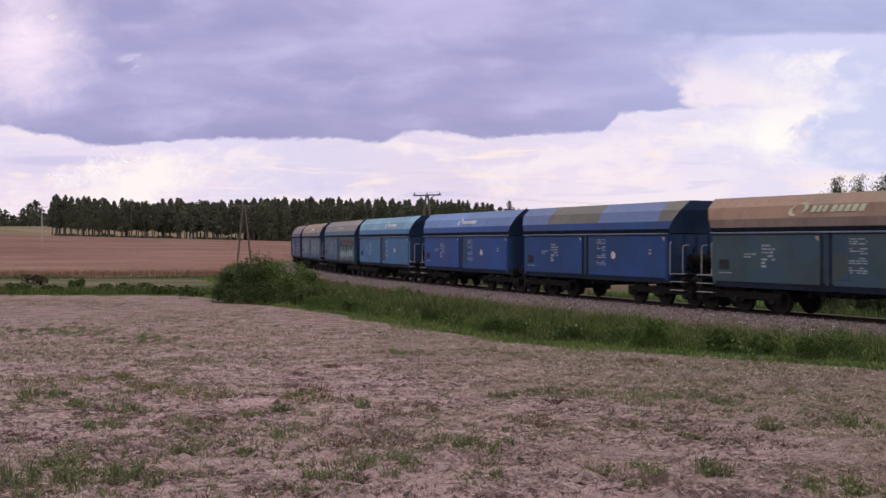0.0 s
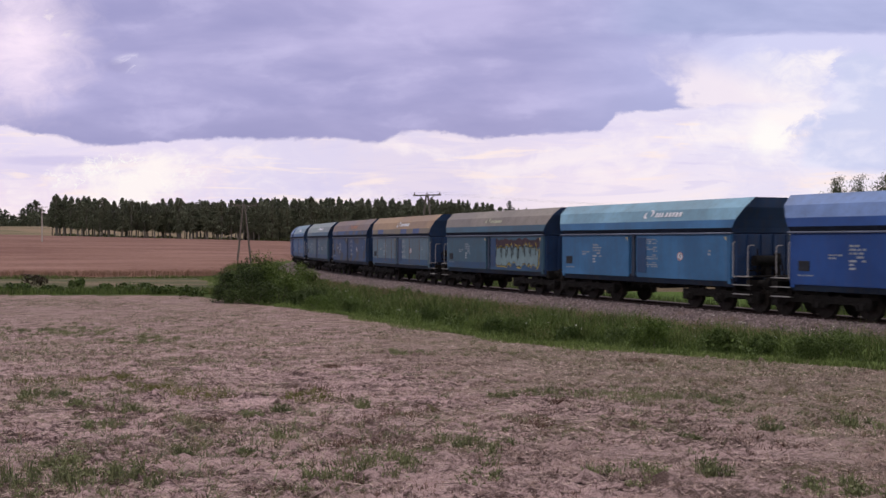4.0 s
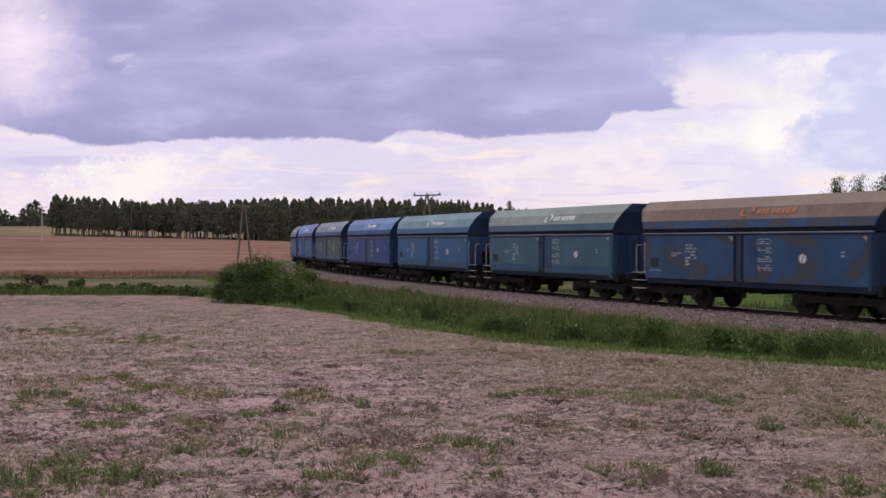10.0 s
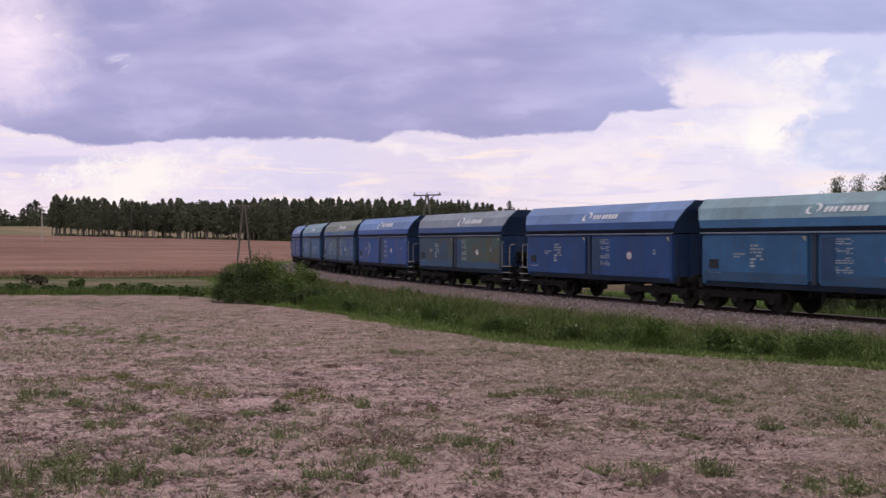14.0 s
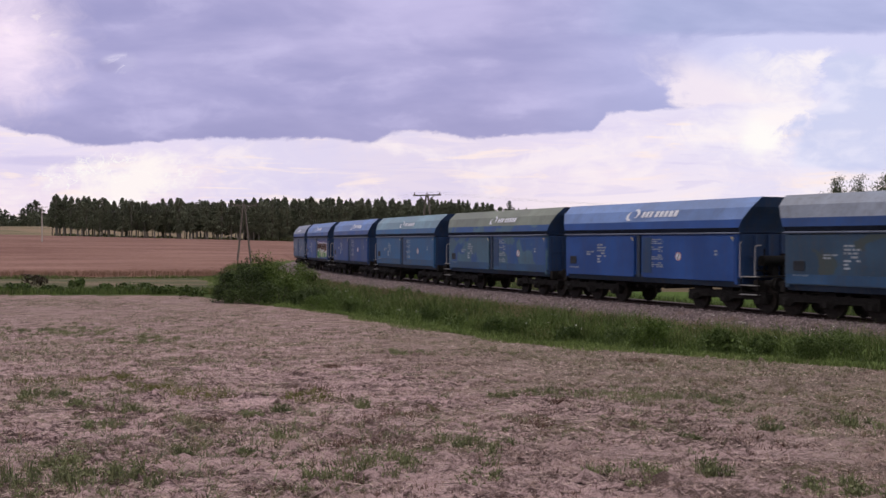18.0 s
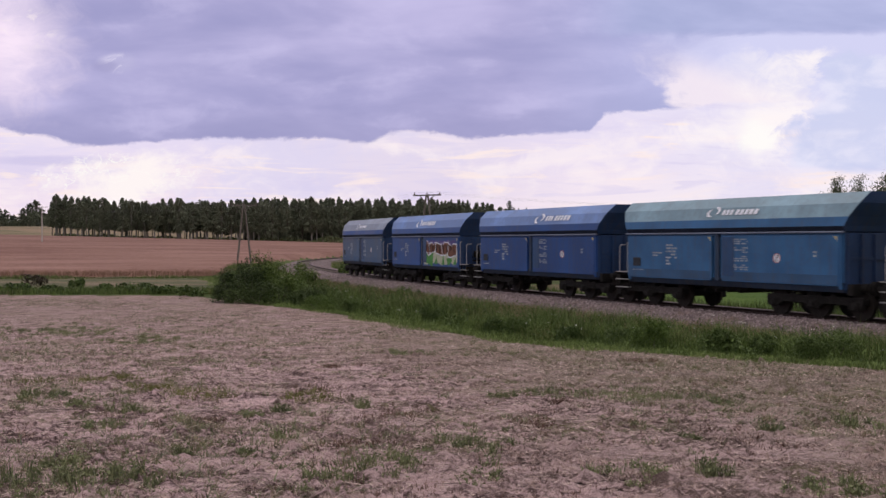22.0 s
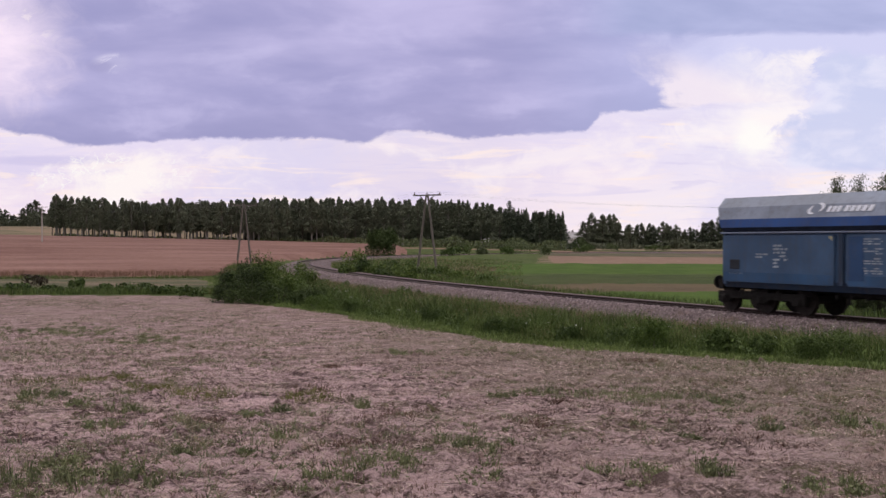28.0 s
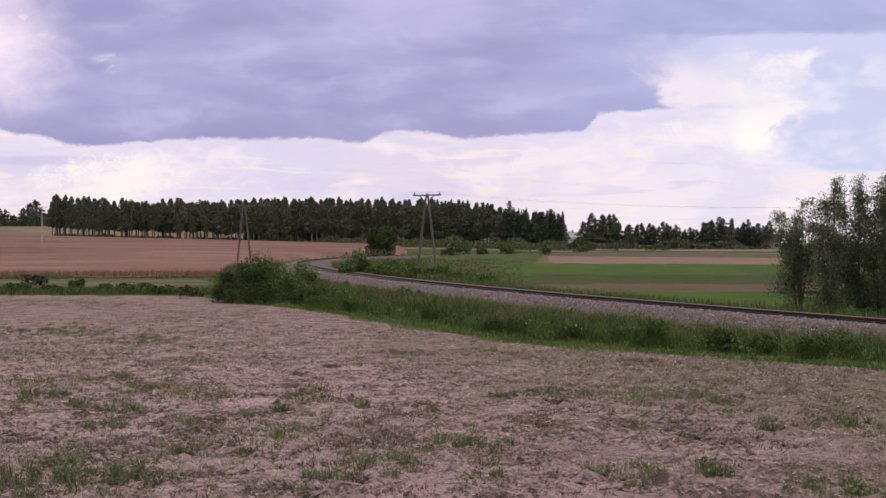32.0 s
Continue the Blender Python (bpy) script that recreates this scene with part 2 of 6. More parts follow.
    dk = g.mix(g.m("MULTIPLY", g.m("SUBTRACT", 1.0, strip), g.step(u, 1.02, 1.16, 0.0, 0.75)), dk, g.mix(g.step(core, 0.4, 0.6), (0.37, 0.41, 0.66), (0.50, 0.53, 0.80)))
    glow = g.step(spot(0.02, 0.065, 0.13, 0.15, 0.9), 1.25, 0.05)
    dk = g.mix(g.m("MULTIPLY", glow, g.step(g.m("ADD", soft, g.m("MULTIPLY", wob, 0.8)), 0.28, 0.60, 0.55, 1.0)), dk, (0.96, 0.81, 0.96))
    dk = g.mix(g.m("MULTIPLY", g.step(spot(0.06, 0.055, 0.085, 0.05, 1.2), 1.0, 0.3), g.step(puff, -0.02, 0.10, 0.0, 0.7)), dk, (0.99, 0.87, 0.90))
    dk = g.mix(g.m("MULTIPLY", g.step(spot(0.22, 0.113, 0.045, 0.022, 0.5), 1.0, 0.2), g.step(puff, -0.04, 0.06, 0.15, 0.95)), dk, (0.86, 0.81, 0.97))
    dk = g.mix(g.step(spot(0.195, 0.118, 0.028, 0.014, 0.9), 1.0, 0.3, 0.0, 0.55), dk, (0.36, 0.34, 0.58))
    col = g.mix(bank, low, dk)
    # bright gap with a ragged cumulus rim
    rim_u = g.m("ADD", g.m("MULTIPLY", g.m("ABSOLUTE", g.m("SUBTRACT", v, 0.245)), 0.75), 1.365)
    rim = g.m("SUBTRACT", g.m("ADD", u, g.m("ADD", g.m("MULTIPLY", wob, 0.16), g.m("MULTIPLY", puff, 0.12))), rim_u)
    span = g.m("MULTIPLY", g.step(g.m("ADD", v, g.m("ADD", g.m("MULTIPLY", wob, 0.10), g.m("MULTIPLY", puff, 0.05))), 0.085, 0.115), g.step(g.m("ADD", v, g.m("MULTIPLY", wob, 0.03)), 0.308, 0.292))
    warm = g.m("MULTIPLY", g.m("MULTIPLY", g.step(rim, -0.20, -0.01), g.step(rim, 0.02, 0.0)), span)
    warm = g.m("MULTIPLY", warm, g.step(g.m("ADD", soft, g.m("MULTIPLY", puff, 0.4)), 0.34, 0.56, 0.25, 0.9))
    col = g.mix(warm, col, (1.0, 0.93, 0.94))
    blue = g.m("MULTIPLY", g.m("MULTIPLY", g.step(rim, -0.004, 0.045), g.step(rim, 0.45, 0.2)), span)
    col = g.mix(g.m("MULTIPLY", blue, 0.93), col, g.mix(g.step(g.m("ADD", rolls, g.m("MULTIPLY", puff, 0.3)), 0.40, 0.62), (0.62, 0.65, 0.88), (0.80, 0.79, 0.95)))
    col = g.mix(g.step(spot(1.345, 0.245, 0.045, 0.04, 1.6), 1.05, 0.35), col, (1.0, 0.97, 0.95))
    # glowing cloud heap low over the fields, with thin bright rims
    heap = spot(0.225, 0.322, 0.135, 0.06, 1.7)
    col = g.mix(g.step(heap, 1.0, 0.25, 0.0, 0.97), col, (1.0, 0.92, 0.91))
    curl = g.m("ADD", g.noise(g.scale(uv, (15.0, 22.0, 1.0)), 1.0, 5, 0.6, 0.25), g.m("MULTIPLY", v, 2.2))
    line = g.m("ABSOLUTE", g.m("SUBTRACT", g.m("FRACT", g.m("MULTIPLY", curl, 3.0)), 0.5))
    near_heap = g.m("MULTIPLY", g.step(spot(0.21, 0.31, 0.15, 0.05, 0.5), 1.1, 0.6), g.step(soft, 0.38, 0.5, 0.25, 1.0))
    col = g.mix(g.m("MULTIPLY", g.step(line, 0.05, 0.015), g.m("MULTIPLY", near_heap, 0.75)), col, (1.0, 0.97, 0.93))
    # overhead and behind, unseen: invented overcast, bright above, dimmed low to darken the train's side
    r = g.m("SQRT", g.m("ADD", g.m("MULTIPLY", x, x), g.m("MULTIPLY", y, y)))
    away = g.m("MAXIMUM", g.step(v, -0.15, -0.9), g.step(g.m("DIVIDE", y, r), 0.45, -0.2))
    lift = g.step(g.m("DIVIDE", z, g.m("SQRT", g.m("MULTIPLY_ADD", z, z, g.m("MULTIPLY", r, r)))), 0.08, 0.75)
    col = g.mix(away, col, g.mix(lift, (0.50, 0.46, 0.53), (0.84, 0.75, 0.73)))
    em = g.nt.nodes.new("ShaderNodeEmission")
    g.put(em.inputs["Color"], col)
    em.inputs["Strength"].default_value = 1.0
    g.nt.links.new(em.outputs[0], g.out.inputs["Surface"])
    g.nt.nodes.remove(g.bsdf)
    return g.mat


M_SOIL = make_soil()
M_VERGE = make_meadow("verge_ground", (0.045, 0.07, 0.018), (0.12, 0.15, 0.045), (0.25, 0.19, 0.10), 0.0)
M_CROP = make_meadow("green_crop", (0.048, 0.092, 0.014), (0.095, 0.155, 0.027), (0.20, 0.17, 0.075), -0.05)
M_CROPDARK = make_meadow("dark_crop", (0.045, 0.065, 0.02), (0.075, 0.10, 0.03), (0.12, 0.095, 0.05), 0.05)
M_FALLOW = make_meadow("fallow_strip", (0.11, 0.083, 0.05), (0.155, 0.12, 0.07), (0.08, 0.11, 0.04), 0.06)
M_PATH = make_meadow("worn_grass", (0.06, 0.075, 0.034), (0.16, 0.145, 0.088), (0.25, 0.185, 0.14), 0.12)
M_STUBBLE = make_meadow("cut_stubble", (0.205, 0.134, 0.098), (0.32, 0.222, 0.165), (0.2, 0.16, 0.08), -0.1)
M_FAR = make_meadow("far_fields", (0.12, 0.135, 0.06), (0.24, 0.22, 0.12), (0.40, 0.29, 0.20), 0.22)
M_WHEAT = make_wheat()
M_BALLAST = make_ballast()
M_STONE = make_stone()
M_SKY = make_sky()
M_RAIL = plain("rusty_rail", (0.045, 0.03, 0.026), 0.6, 0.3, 4.0, 0.4)
M_SLEEPER = plain("old_sleeper", (0.12, 0.10, 0.085), 0.9, 0.35, 5.0, 0.0, 0.4)
M_GRASS = grassy("tall_grass", (0.036, 0.062, 0.018), (0.185, 0.262, 0.075), (0.27, 0.215, 0.125))
M_EDGE = leafy("short_grass", (0.10, 0.15, 0.04), (0.23, 0.31, 0.10))
M_PETAL = leafy("white_petal", (0.55, 0.53, 0.5), (0.8, 0.78, 0.76))
M_DRYGRASS = leafy("dry_grass", (0.20, 0.145, 0.085), (0.40, 0.30, 0.20))
M_STALK = leafy("grain_stalk", (0.13, 0.082, 0.055), (0.30, 0.19, 0.13))
M_WEED = leafy("field_weed", (0.09, 0.108, 0.06), (0.215, 0.23, 0.125))
M_TUFT = leafy("weed_tuft_leaf", (0.09, 0.108, 0.056), (0.265, 0.295, 0.15))
M_OLIVE = leafy("young_weed", (0.09, 0.10, 0.03), (0.25, 0.26, 0.09))
M_BROWNWEED = leafy("withered_weed", (0.06, 0.032, 0.026), (0.20, 0.12, 0.09))
M_STRAW = leafy("straw_litter", (0.28, 0.19, 0.16), (0.74, 0.59, 0.54))
M_BUSH = leafy("bush_leaf", (0.03, 0.055, 0.017), (0.12, 0.18, 0.05))
M_VERGEBUSH = leafy("verge_bush_leaf", (0.03, 0.06, 0.014), (0.13, 0.20, 0.045))
M_SCRUB = leafy("scrub_leaf", (0.06, 0.085, 0.035), (0.17, 0.21, 0.10))
M_DARKSHRUB = leafy("dark_shrub_leaf", (0.018, 0.032, 0.012), (0.085, 0.125, 0.04))
M_LIGHTSHRUB = leafy("light_shrub_leaf", (0.045, 0.08, 0.02), (0.17, 0.235, 0.06))
M_REDBUSH = leafy("dark_bush_leaf", (0.03, 0.028, 0.02), (0.075, 0.06, 0.04))
M_FOREST = leafy("forest_leaf", (0.085, 0.104, 0.072), (0.235, 0.262, 0.18))
M_PINE = leafy("conifer_needle", (0.045, 0.062, 0.044), (0.125, 0.15, 0.098))
M_WILLOW = leafy("willow_leaf", (0.055, 0.072, 0.042), (0.17, 0.195, 0.11))
M_BARK = plain("grey_bark", (0.11, 0.095, 0.08), 0.9, 0.35, 6.0, 0.0, 0.5)
M_BIRCH = plain("pale_bark", (0.27, 0.25, 0.23), 0.85, 0.45, 3.0, 0.0, 0.3)
M_POLE = plain("weathered_pole", (0.165, 0.148, 0.135), 0.85, 0.3, 5.0, 0.0, 0.3)
M_CONCRETE = plain("pale_concrete", (0.5, 0.48, 0.46), 0.85, 0.2, 3.0)
M_INSUL = plain("glazed_insulator", (0.10, 0.06, 0.05), 0.3, 0.2, 4.0)
M_WIRE = plain("line_wire", (0.12, 0.12, 0.13), 0.5, 0.1, 1.0, 0.6)
M_STEEL = plain("underframe_steel", (0.013, 0.012, 0.0115), 0.85, 0.4, 4.0, 0.0)
M_SEAL = plain("dark_joint", (0.013, 0.020, 0.040), 0.8, 0.4, 2.0)
M_WHEEL = plain("wheel_steel", (0.03, 0.025, 0.022), 0.7, 0.4, 6.0, 0.3)
M_LIGHTPAINT = plain("pale_handrail", (0.42, 0.41, 0.42), 0.5, 0.15, 5.0)
M_WHITE = plain("white_marking", (0.76, 0.80, 0.90), 0.55, 0.12, 5.0)
M_GREYMARK = plain("faded_marking", (0.33, 0.38, 0.44), 0.6, 0.4, 2.0)
M_PLATE = plain("dark_data_plate", (0.025, 0.03, 0.04), 0.6, 0.3, 4.0)
M_REDMARK = plain("red_ring", (0.50, 0.14, 0.11), 0.55, 0.2, 5.0)
M_PALEMARK = plain("pale_corner_mark", (0.50, 0.46, 0.28), 0.55, 0.25, 5.0)
M_YELLOW = plain("yellow_spray", (0.60, 0.47, 0.08), 0.55, 0.2, 5.0)
M_BROWNSPRAY = plain("brown_spray", (0.16, 0.062, 0.032), 0.5, 0.3, 3.0)
M_GREENSPRAY = plain("green_spray", (0.06, 0.25, 0.045), 0.5, 0.3, 3.0)
M_MAROONSPRAY = plain("maroon_spray", (0.05, 0.028, 0.038), 0.5, 0.4, 3.0)
M_SILVERSPRAY = plain("silver_spray", (0.20, 0.31, 0.35), 0.45, 0.25, 2.0)
M_VIOLETSPRAY = plain("violet_spray", (0.09, 0.07, 0.26), 0.5, 0.4, 3.0)
M_BLACKSPRAY = plain("black_spray", (0.02, 0.02, 0.025), 0.5, 0.3, 3.0)
M_CREAMSPRAY = plain("cream_spray", (0.46, 0.49, 0.37), 0.5, 0.2, 3.0)
M_HOUSEWALL = plain("rendered_wall", (0.62, 0.6, 0.58), 0.85, 0.12, 1.0)
M_ROOFRED = plain("tile_roof", (0.13, 0.085, 0.095), 0.8, 0.25, 2.0)
M_ROOFPALE = plain("pale_sheet_roof", (0.55, 0.54, 0.56), 0.4, 0.1, 1.0, 0.3)
M_PANE = plain("dark_window", (0.03, 0.035, 0.045), 0.1, 0.2, 1.0)


# ---- mesh helpers ----
def mesh_of(name, verts, faces, mats, index=None, smooth=False):
    me = bpy.data.meshes.new(name)
    me.from_pydata(verts, [], faces)
    for m in mats:
        me.materials.append(m)
    if index is not None:
        me.polygons.foreach_set("material_index", np.asarray(index, dtype=np.int32))
    if smooth:
        me.polygons.foreach_set("use_smooth", np.ones(len(me.polygons), dtype=bool))
    me.update()
    return me


def part(name, bm, material, parent=None, label=""):
    me = bpy.data.meshes.new(name)
    bm.to_mesh(me)
    bm.free()
    me.materials.append(material)
    ob = new(name, me)
    if parent is not None:
        ob.parent = parent
    return tagged(ob, label)


def box(bm, x0, x1, y0, y1, z0, z1, m=None):
    r = bmesh.ops.create_cube(bm, size=1.0)
    t = Matrix.Translation(((x0 + x1) / 2, (y0 + y1) / 2, (z0 + z1) / 2)) @ Matrix.Diagonal((x1 - x0, y1 - y0, z1 - z0, 1))
    bmesh.ops.transform(bm, matrix=(m @ t) if m else t, verts=r["verts"])
    return r["verts"]


def boxes(*dims, bevel=0.0):
    bm = bmesh.new()
    for d in dims:
        box(bm, *d)
    if bevel:
        bmesh.ops.bevel(bm, geom=bm.edges[:], offset=bevel, segments=1, affect="EDGES")
    return bm


def rod(bm, a, b, r0, r1=None, n=8):
    a, b = Vector(a), Vector(b)
    d = b - a
    m = Matrix.Translation((a + b) / 2) @ d.to_track_quat("Z", "Y").to_matrix().to_4x4()
    bmesh.ops.create_cone(bm, cap_ends=True, segments=n, radius1=r0, radius2=r0 if r1 is None else r1, depth=d.length, matrix=m)


def tube(bm, pts, r, n=6):
    for a, b in zip(pts, pts[1:]):
        rod(bm, a, b, r, r, n)


def prism(bm, outline, y0, y1):
    """An outline in x, z pushed from y0 to y1."""
    a = [bm.verts.new((x, y0, z)) for x, z in outline]
    b = [bm.verts.new((x, y1, z)) for x, z in outline]
    n = len(outline)
    bm.faces.new(a)
    bm.faces.new(b[::-1])
    for k in range(n):
        bm.faces.new((a[k], b[k], b[(k + 1) % n], a[(k + 1) % n]))
    bmesh.ops.recalc_face_normals(bm, faces=bm.faces[:])


# ---- the line: a left-hand bend that comes out of the fields and passes on the right ----
LINE_START = (14.641, 33.40, 2.0814)
KNOTS = [-40, 0, 15, 30, 45, 60, 75, 90, 105, 120, 140, 170, 300]
BENDS = [0.0, -0.0033, -0.0041, -0.0033, -0.0043, -0.0025, -0.0040, -0.0058, -0.0058, -0.0067, -0.0074, -0.0074, -0.0060]
DS = 0.5
LS = np.arange(-330.0, 300.0, DS)
_th = np.cumsum(np.interp(LS, KNOTS, BENDS)) * DS
_i0 = int(np.argmin(abs(LS)))
LTH = _th - _th[_i0] + LINE_START[2]
LX = np.cumsum(np.cos(LTH)) * DS
LY = np.cumsum(np.sin(LTH)) * DS
LX = LX - LX[_i0] + LINE_START[0]
LY = LY - LY[_i0] + LINE_START[1]


def on_line(s, side=0.0):
    """Point s metres back along the line; side: metres towards the viewer's field."""
    x, y, th = (float(np.interp(s, LS, a)) for a in (LX, LY, LTH))
    return x - math.sin(th) * side, y + math.cos(th) * side


def line_distance(x, y):
    """Distance to the line's centre, and whether on the viewer's side (+) or the far side (-)."""
    x, y = np.atleast_1d(x).astype(float), np.atleast_1d(y).astype(float)
    best = np.full(x.shape, 1e9)
    sign = np.ones(x.shape)
    at_s = np.zeros(x.shape)
    for k in range(0, len(LS), 8):
        dx, dy = x - LX[k], y - LY[k]
        d2 = dx * dx + dy * dy
        q = d2 < best
        best = np.where(q, d2, best)
        sd = -math.sin(LTH[k]) * dx + math.cos(LTH[k]) * dy
        sign = np.where(q, np.where(sd >= 0, 1.0, -1.0), sign)
        at_s = np.where(q, LS[k], at_s)
    return np.sqrt(best) * sign, at_s


def smooth01(a, b, v):
    t = np.clip((v - a) / (b - a), 0, 1)
    return t * t * (3 - 2 * t)


def ground_z(x, y, rho=None):
    x, y = np.atleast_1d(x).astype(float), np.atleast_1d(y).astype(float)
    if rho is None:
        rho = line_distance(x, y)[0]
    fall = 0.95 - 0.05 * np.clip(y, -5, 34)
    near = fall - 0.15 * smooth01(30, 60, y)
    side = np.log1p(np.exp(np.clip((60 - x) / 12, -30, 30))) * 12
    far = -0.5 + 0.024 * np.clip(side, 0, 260)
    z = near + (far - near) * smooth01(85, 320, y)
    z += smooth01(-20, -160, x) * 0.021 * np.clip(y - 320, 0, 900)
    flank = np.where(rho > 0, smooth01(10.0, 4.0, rho), smooth01(9.0, 3.5, -rho))
    bed = -0.62 - 0.1 * smooth01(3.0, 6.0, abs(rho))
    return z + (bed - z) * flank


FIELD_EDGE = 10.3


def wheat_at(x, y, rho):
    """Ripe grain: beyond the bend, towards the wood."""
    front = 101 + 0.10 * (x + 20)
    return (y > front) & (y < 318 + 0.05 * x) & (x < 2 - 0.08 * (y - 100)) & (rho > 7.5)


# ---- ground: one sheet to the horizon ----
def build_ground():
    front = np.linspace(-33, 33, 420)
    rest = np.linspace(33, 327, 120)[1:-1]
    ang = np.radians(np.concatenate([front, rest]))
    rad = np.concatenate([[0.4, 1.5, 3.0], np.geomspace(4.0, 4300.0, 430)])
    A, R = np.meshgrid(ang, rad)
    X, Y = np.sin(A) * R, np.cos(A) * R
    rho, _ = line_distance(X.ravel(), Y.ravel())
    Z = ground_z(X.ravel(), Y.ravel(), rho)
    w = wheat_at(X.ravel(), Y.ravel(), rho)
    edge = Y.ravel() - (101 + 0.10 * (X.ravel() + 20))
    Z = Z + np.where(w, 0.65 * smooth01(0.0, 3.0, edge) * smooth01(7.5, 9.5, rho), 0.0)
    near = R.ravel() < 60
    Z = Z + np.where(near & (abs(rho) > 9), 0.02 * np.sin(X.ravel() * 3.1 + np.sin(Y.ravel() * 1.7)) * np.sin(Y.ravel() * 2.3), 0)
    V = np.c_[X.ravel(), Y.ravel(), Z]
    na, nr = len(ang), len(rad)
    i = np.arange(nr - 1)[:, None] * na + np.arange(na)[None, :]
    j = np.arange(nr - 1)[:, None] * na + (np.arange(na)[None, :] + 1) % na
    F = np.stack([i, j, j + na, i + na], -1).reshape(-1, 4)[:, ::-1]
    V[:na] = (0.0, 0.0, float(ground_z(0, 0)[0]))
    cx, cy = X.ravel()[F].mean(1), Y.ravel()[F].mean(1)
    cr, _ = line_distance(cx, cy)
    idx = np.full(len(F), 4)
    idx[(cy > 330)] = 4
    inside = (cr < 0) & (cy > 20) & (cy < 420)
    idx[inside] = 1
    wv = cy + 0.9 * np.sin(cx * 0.31) + 0.5 * np.sin(cx * 0.83 + 1) - 0.03 * cx
    crop = inside & (cr < -9.5) & (cx > np.where(cy > 150, 0.097 * cy, 2.4 + 0.02 * cy) + 0.9 * np.sin(cy * 0.57) + 0.7 * np.sin(cy * 1.7 + 1))
    for lo, hi, q in ((0, 71, 2), (71, 85, 7), (85, 108, 6), (108, 110, 1), (110, 152, 2), (152, 204, 3), (204, 262, 8), (262, 275, 1), (275, 420, 8)):
        idx[crop & (wv >= lo) & (wv < hi)] = q
    idx[inside & (cy > 195) & (cy < 300) & (cx > -0.075 * cy) & (cx < -0.012 * cy) & (cr < -6)] = 3
    idx[inside & (cy > 118) & (cy < 150) & (np.sin(cx * 0.4) + np.sin(cy * 0.21) > 0.6) & (cx < 0.05 * cy)] = 7
    idx[(cr > 0) & (cy < 330)] = 1
    bend = np.maximum(0, cy - 50) * 0.25
    idx[(cr > FIELD_EDGE + bend * 0.9) & (cy < 66 - 0.05 * cx)] = 0
    idx[(cy < 10) & (abs(cr) > FIELD_EDGE)] = 0
    idx[(idx == 1) & (cr > 9) & (cx < -8) & (cy > 74 + 0.04 * cx) & (cy < 104)] = 8
    idx[(idx == 1) & (cy > 262) & (cy < 284) & (cx > -0.07 * cy)] = 3
    idx[wheat_at(cx, cy, cr)] = 5
    idx[((cx + 12.6) / 1.3) ** 2 + ((cy - 61.5) / 3.4) ** 2 < 1] = 0
    me = mesh_of("ground", V.tolist(), F.tolist(), [M_SOIL, M_VERGE, M_CROP, M_STUBBLE, M_FAR, M_WHEAT, M_CROPDARK, M_FALLOW, M_PATH], idx, True)
    return tagged(new("ground", me), "dry tilled field, grass verge, green crop and ripe grain", "ground", kind="structure")


build_ground()


# ---- sky: a wide vault of cloud that drifts, open overhead ----
def build_sky():
    vs, fs = [], []
    na, nr = 72, 30
    for k in range(nr):
        e = radians(-4 + 52 * (k / (nr - 1)) ** 1.2)
        for j in range(na):
            a = 2 * math.pi * j / na
            r = 1 / math.sqrt((math.cos(e) / 4600) ** 2 + (math.sin(e) / 640) ** 2)
            vs.append((r * math.cos(e) * math.sin(a), r * math.cos(e) * math.cos(a), 2.55 + r * math.sin(e)))
    for k in range(nr - 1):
        for j in range(na):
            q = (j + 1) % na
            fs.append((k * na + j, k * na + q, k * na + na + q, k * na + na + j))
    ob = new("sky_backdrop", mesh_of("sky_backdrop", vs, fs, [M_SKY], None, True))
    return tagged(ob, "evening sky with a lavender cloud bank", "sky", kind="structure")


sky = build_sky()


# ---- track: ballast, rails, sleepers ----
def sweep(name, profile, s0, s1, step, material, parent=None, label=""):
    """A profile of (side, z) carried along the line."""
    vs, fs = [], []
    ss = np.arange(s0, s1 + 0.01, step)
    n = len(profile)
    for s in ss:
        for o, z in profile:
            x, y = on_line(s, o)
            vs.append((x, y, z))
    for k in range(len(ss) - 1):
        for j in range(n - 1):
            a = k * n + j
            fs.append((a, a + 1, a + n + 1, a + n))
    ob = new(name, mesh_of(name, vs, fs, [material], None, False))
    if parent is not None:
        ob.parent = parent
    return tagged(ob, label)


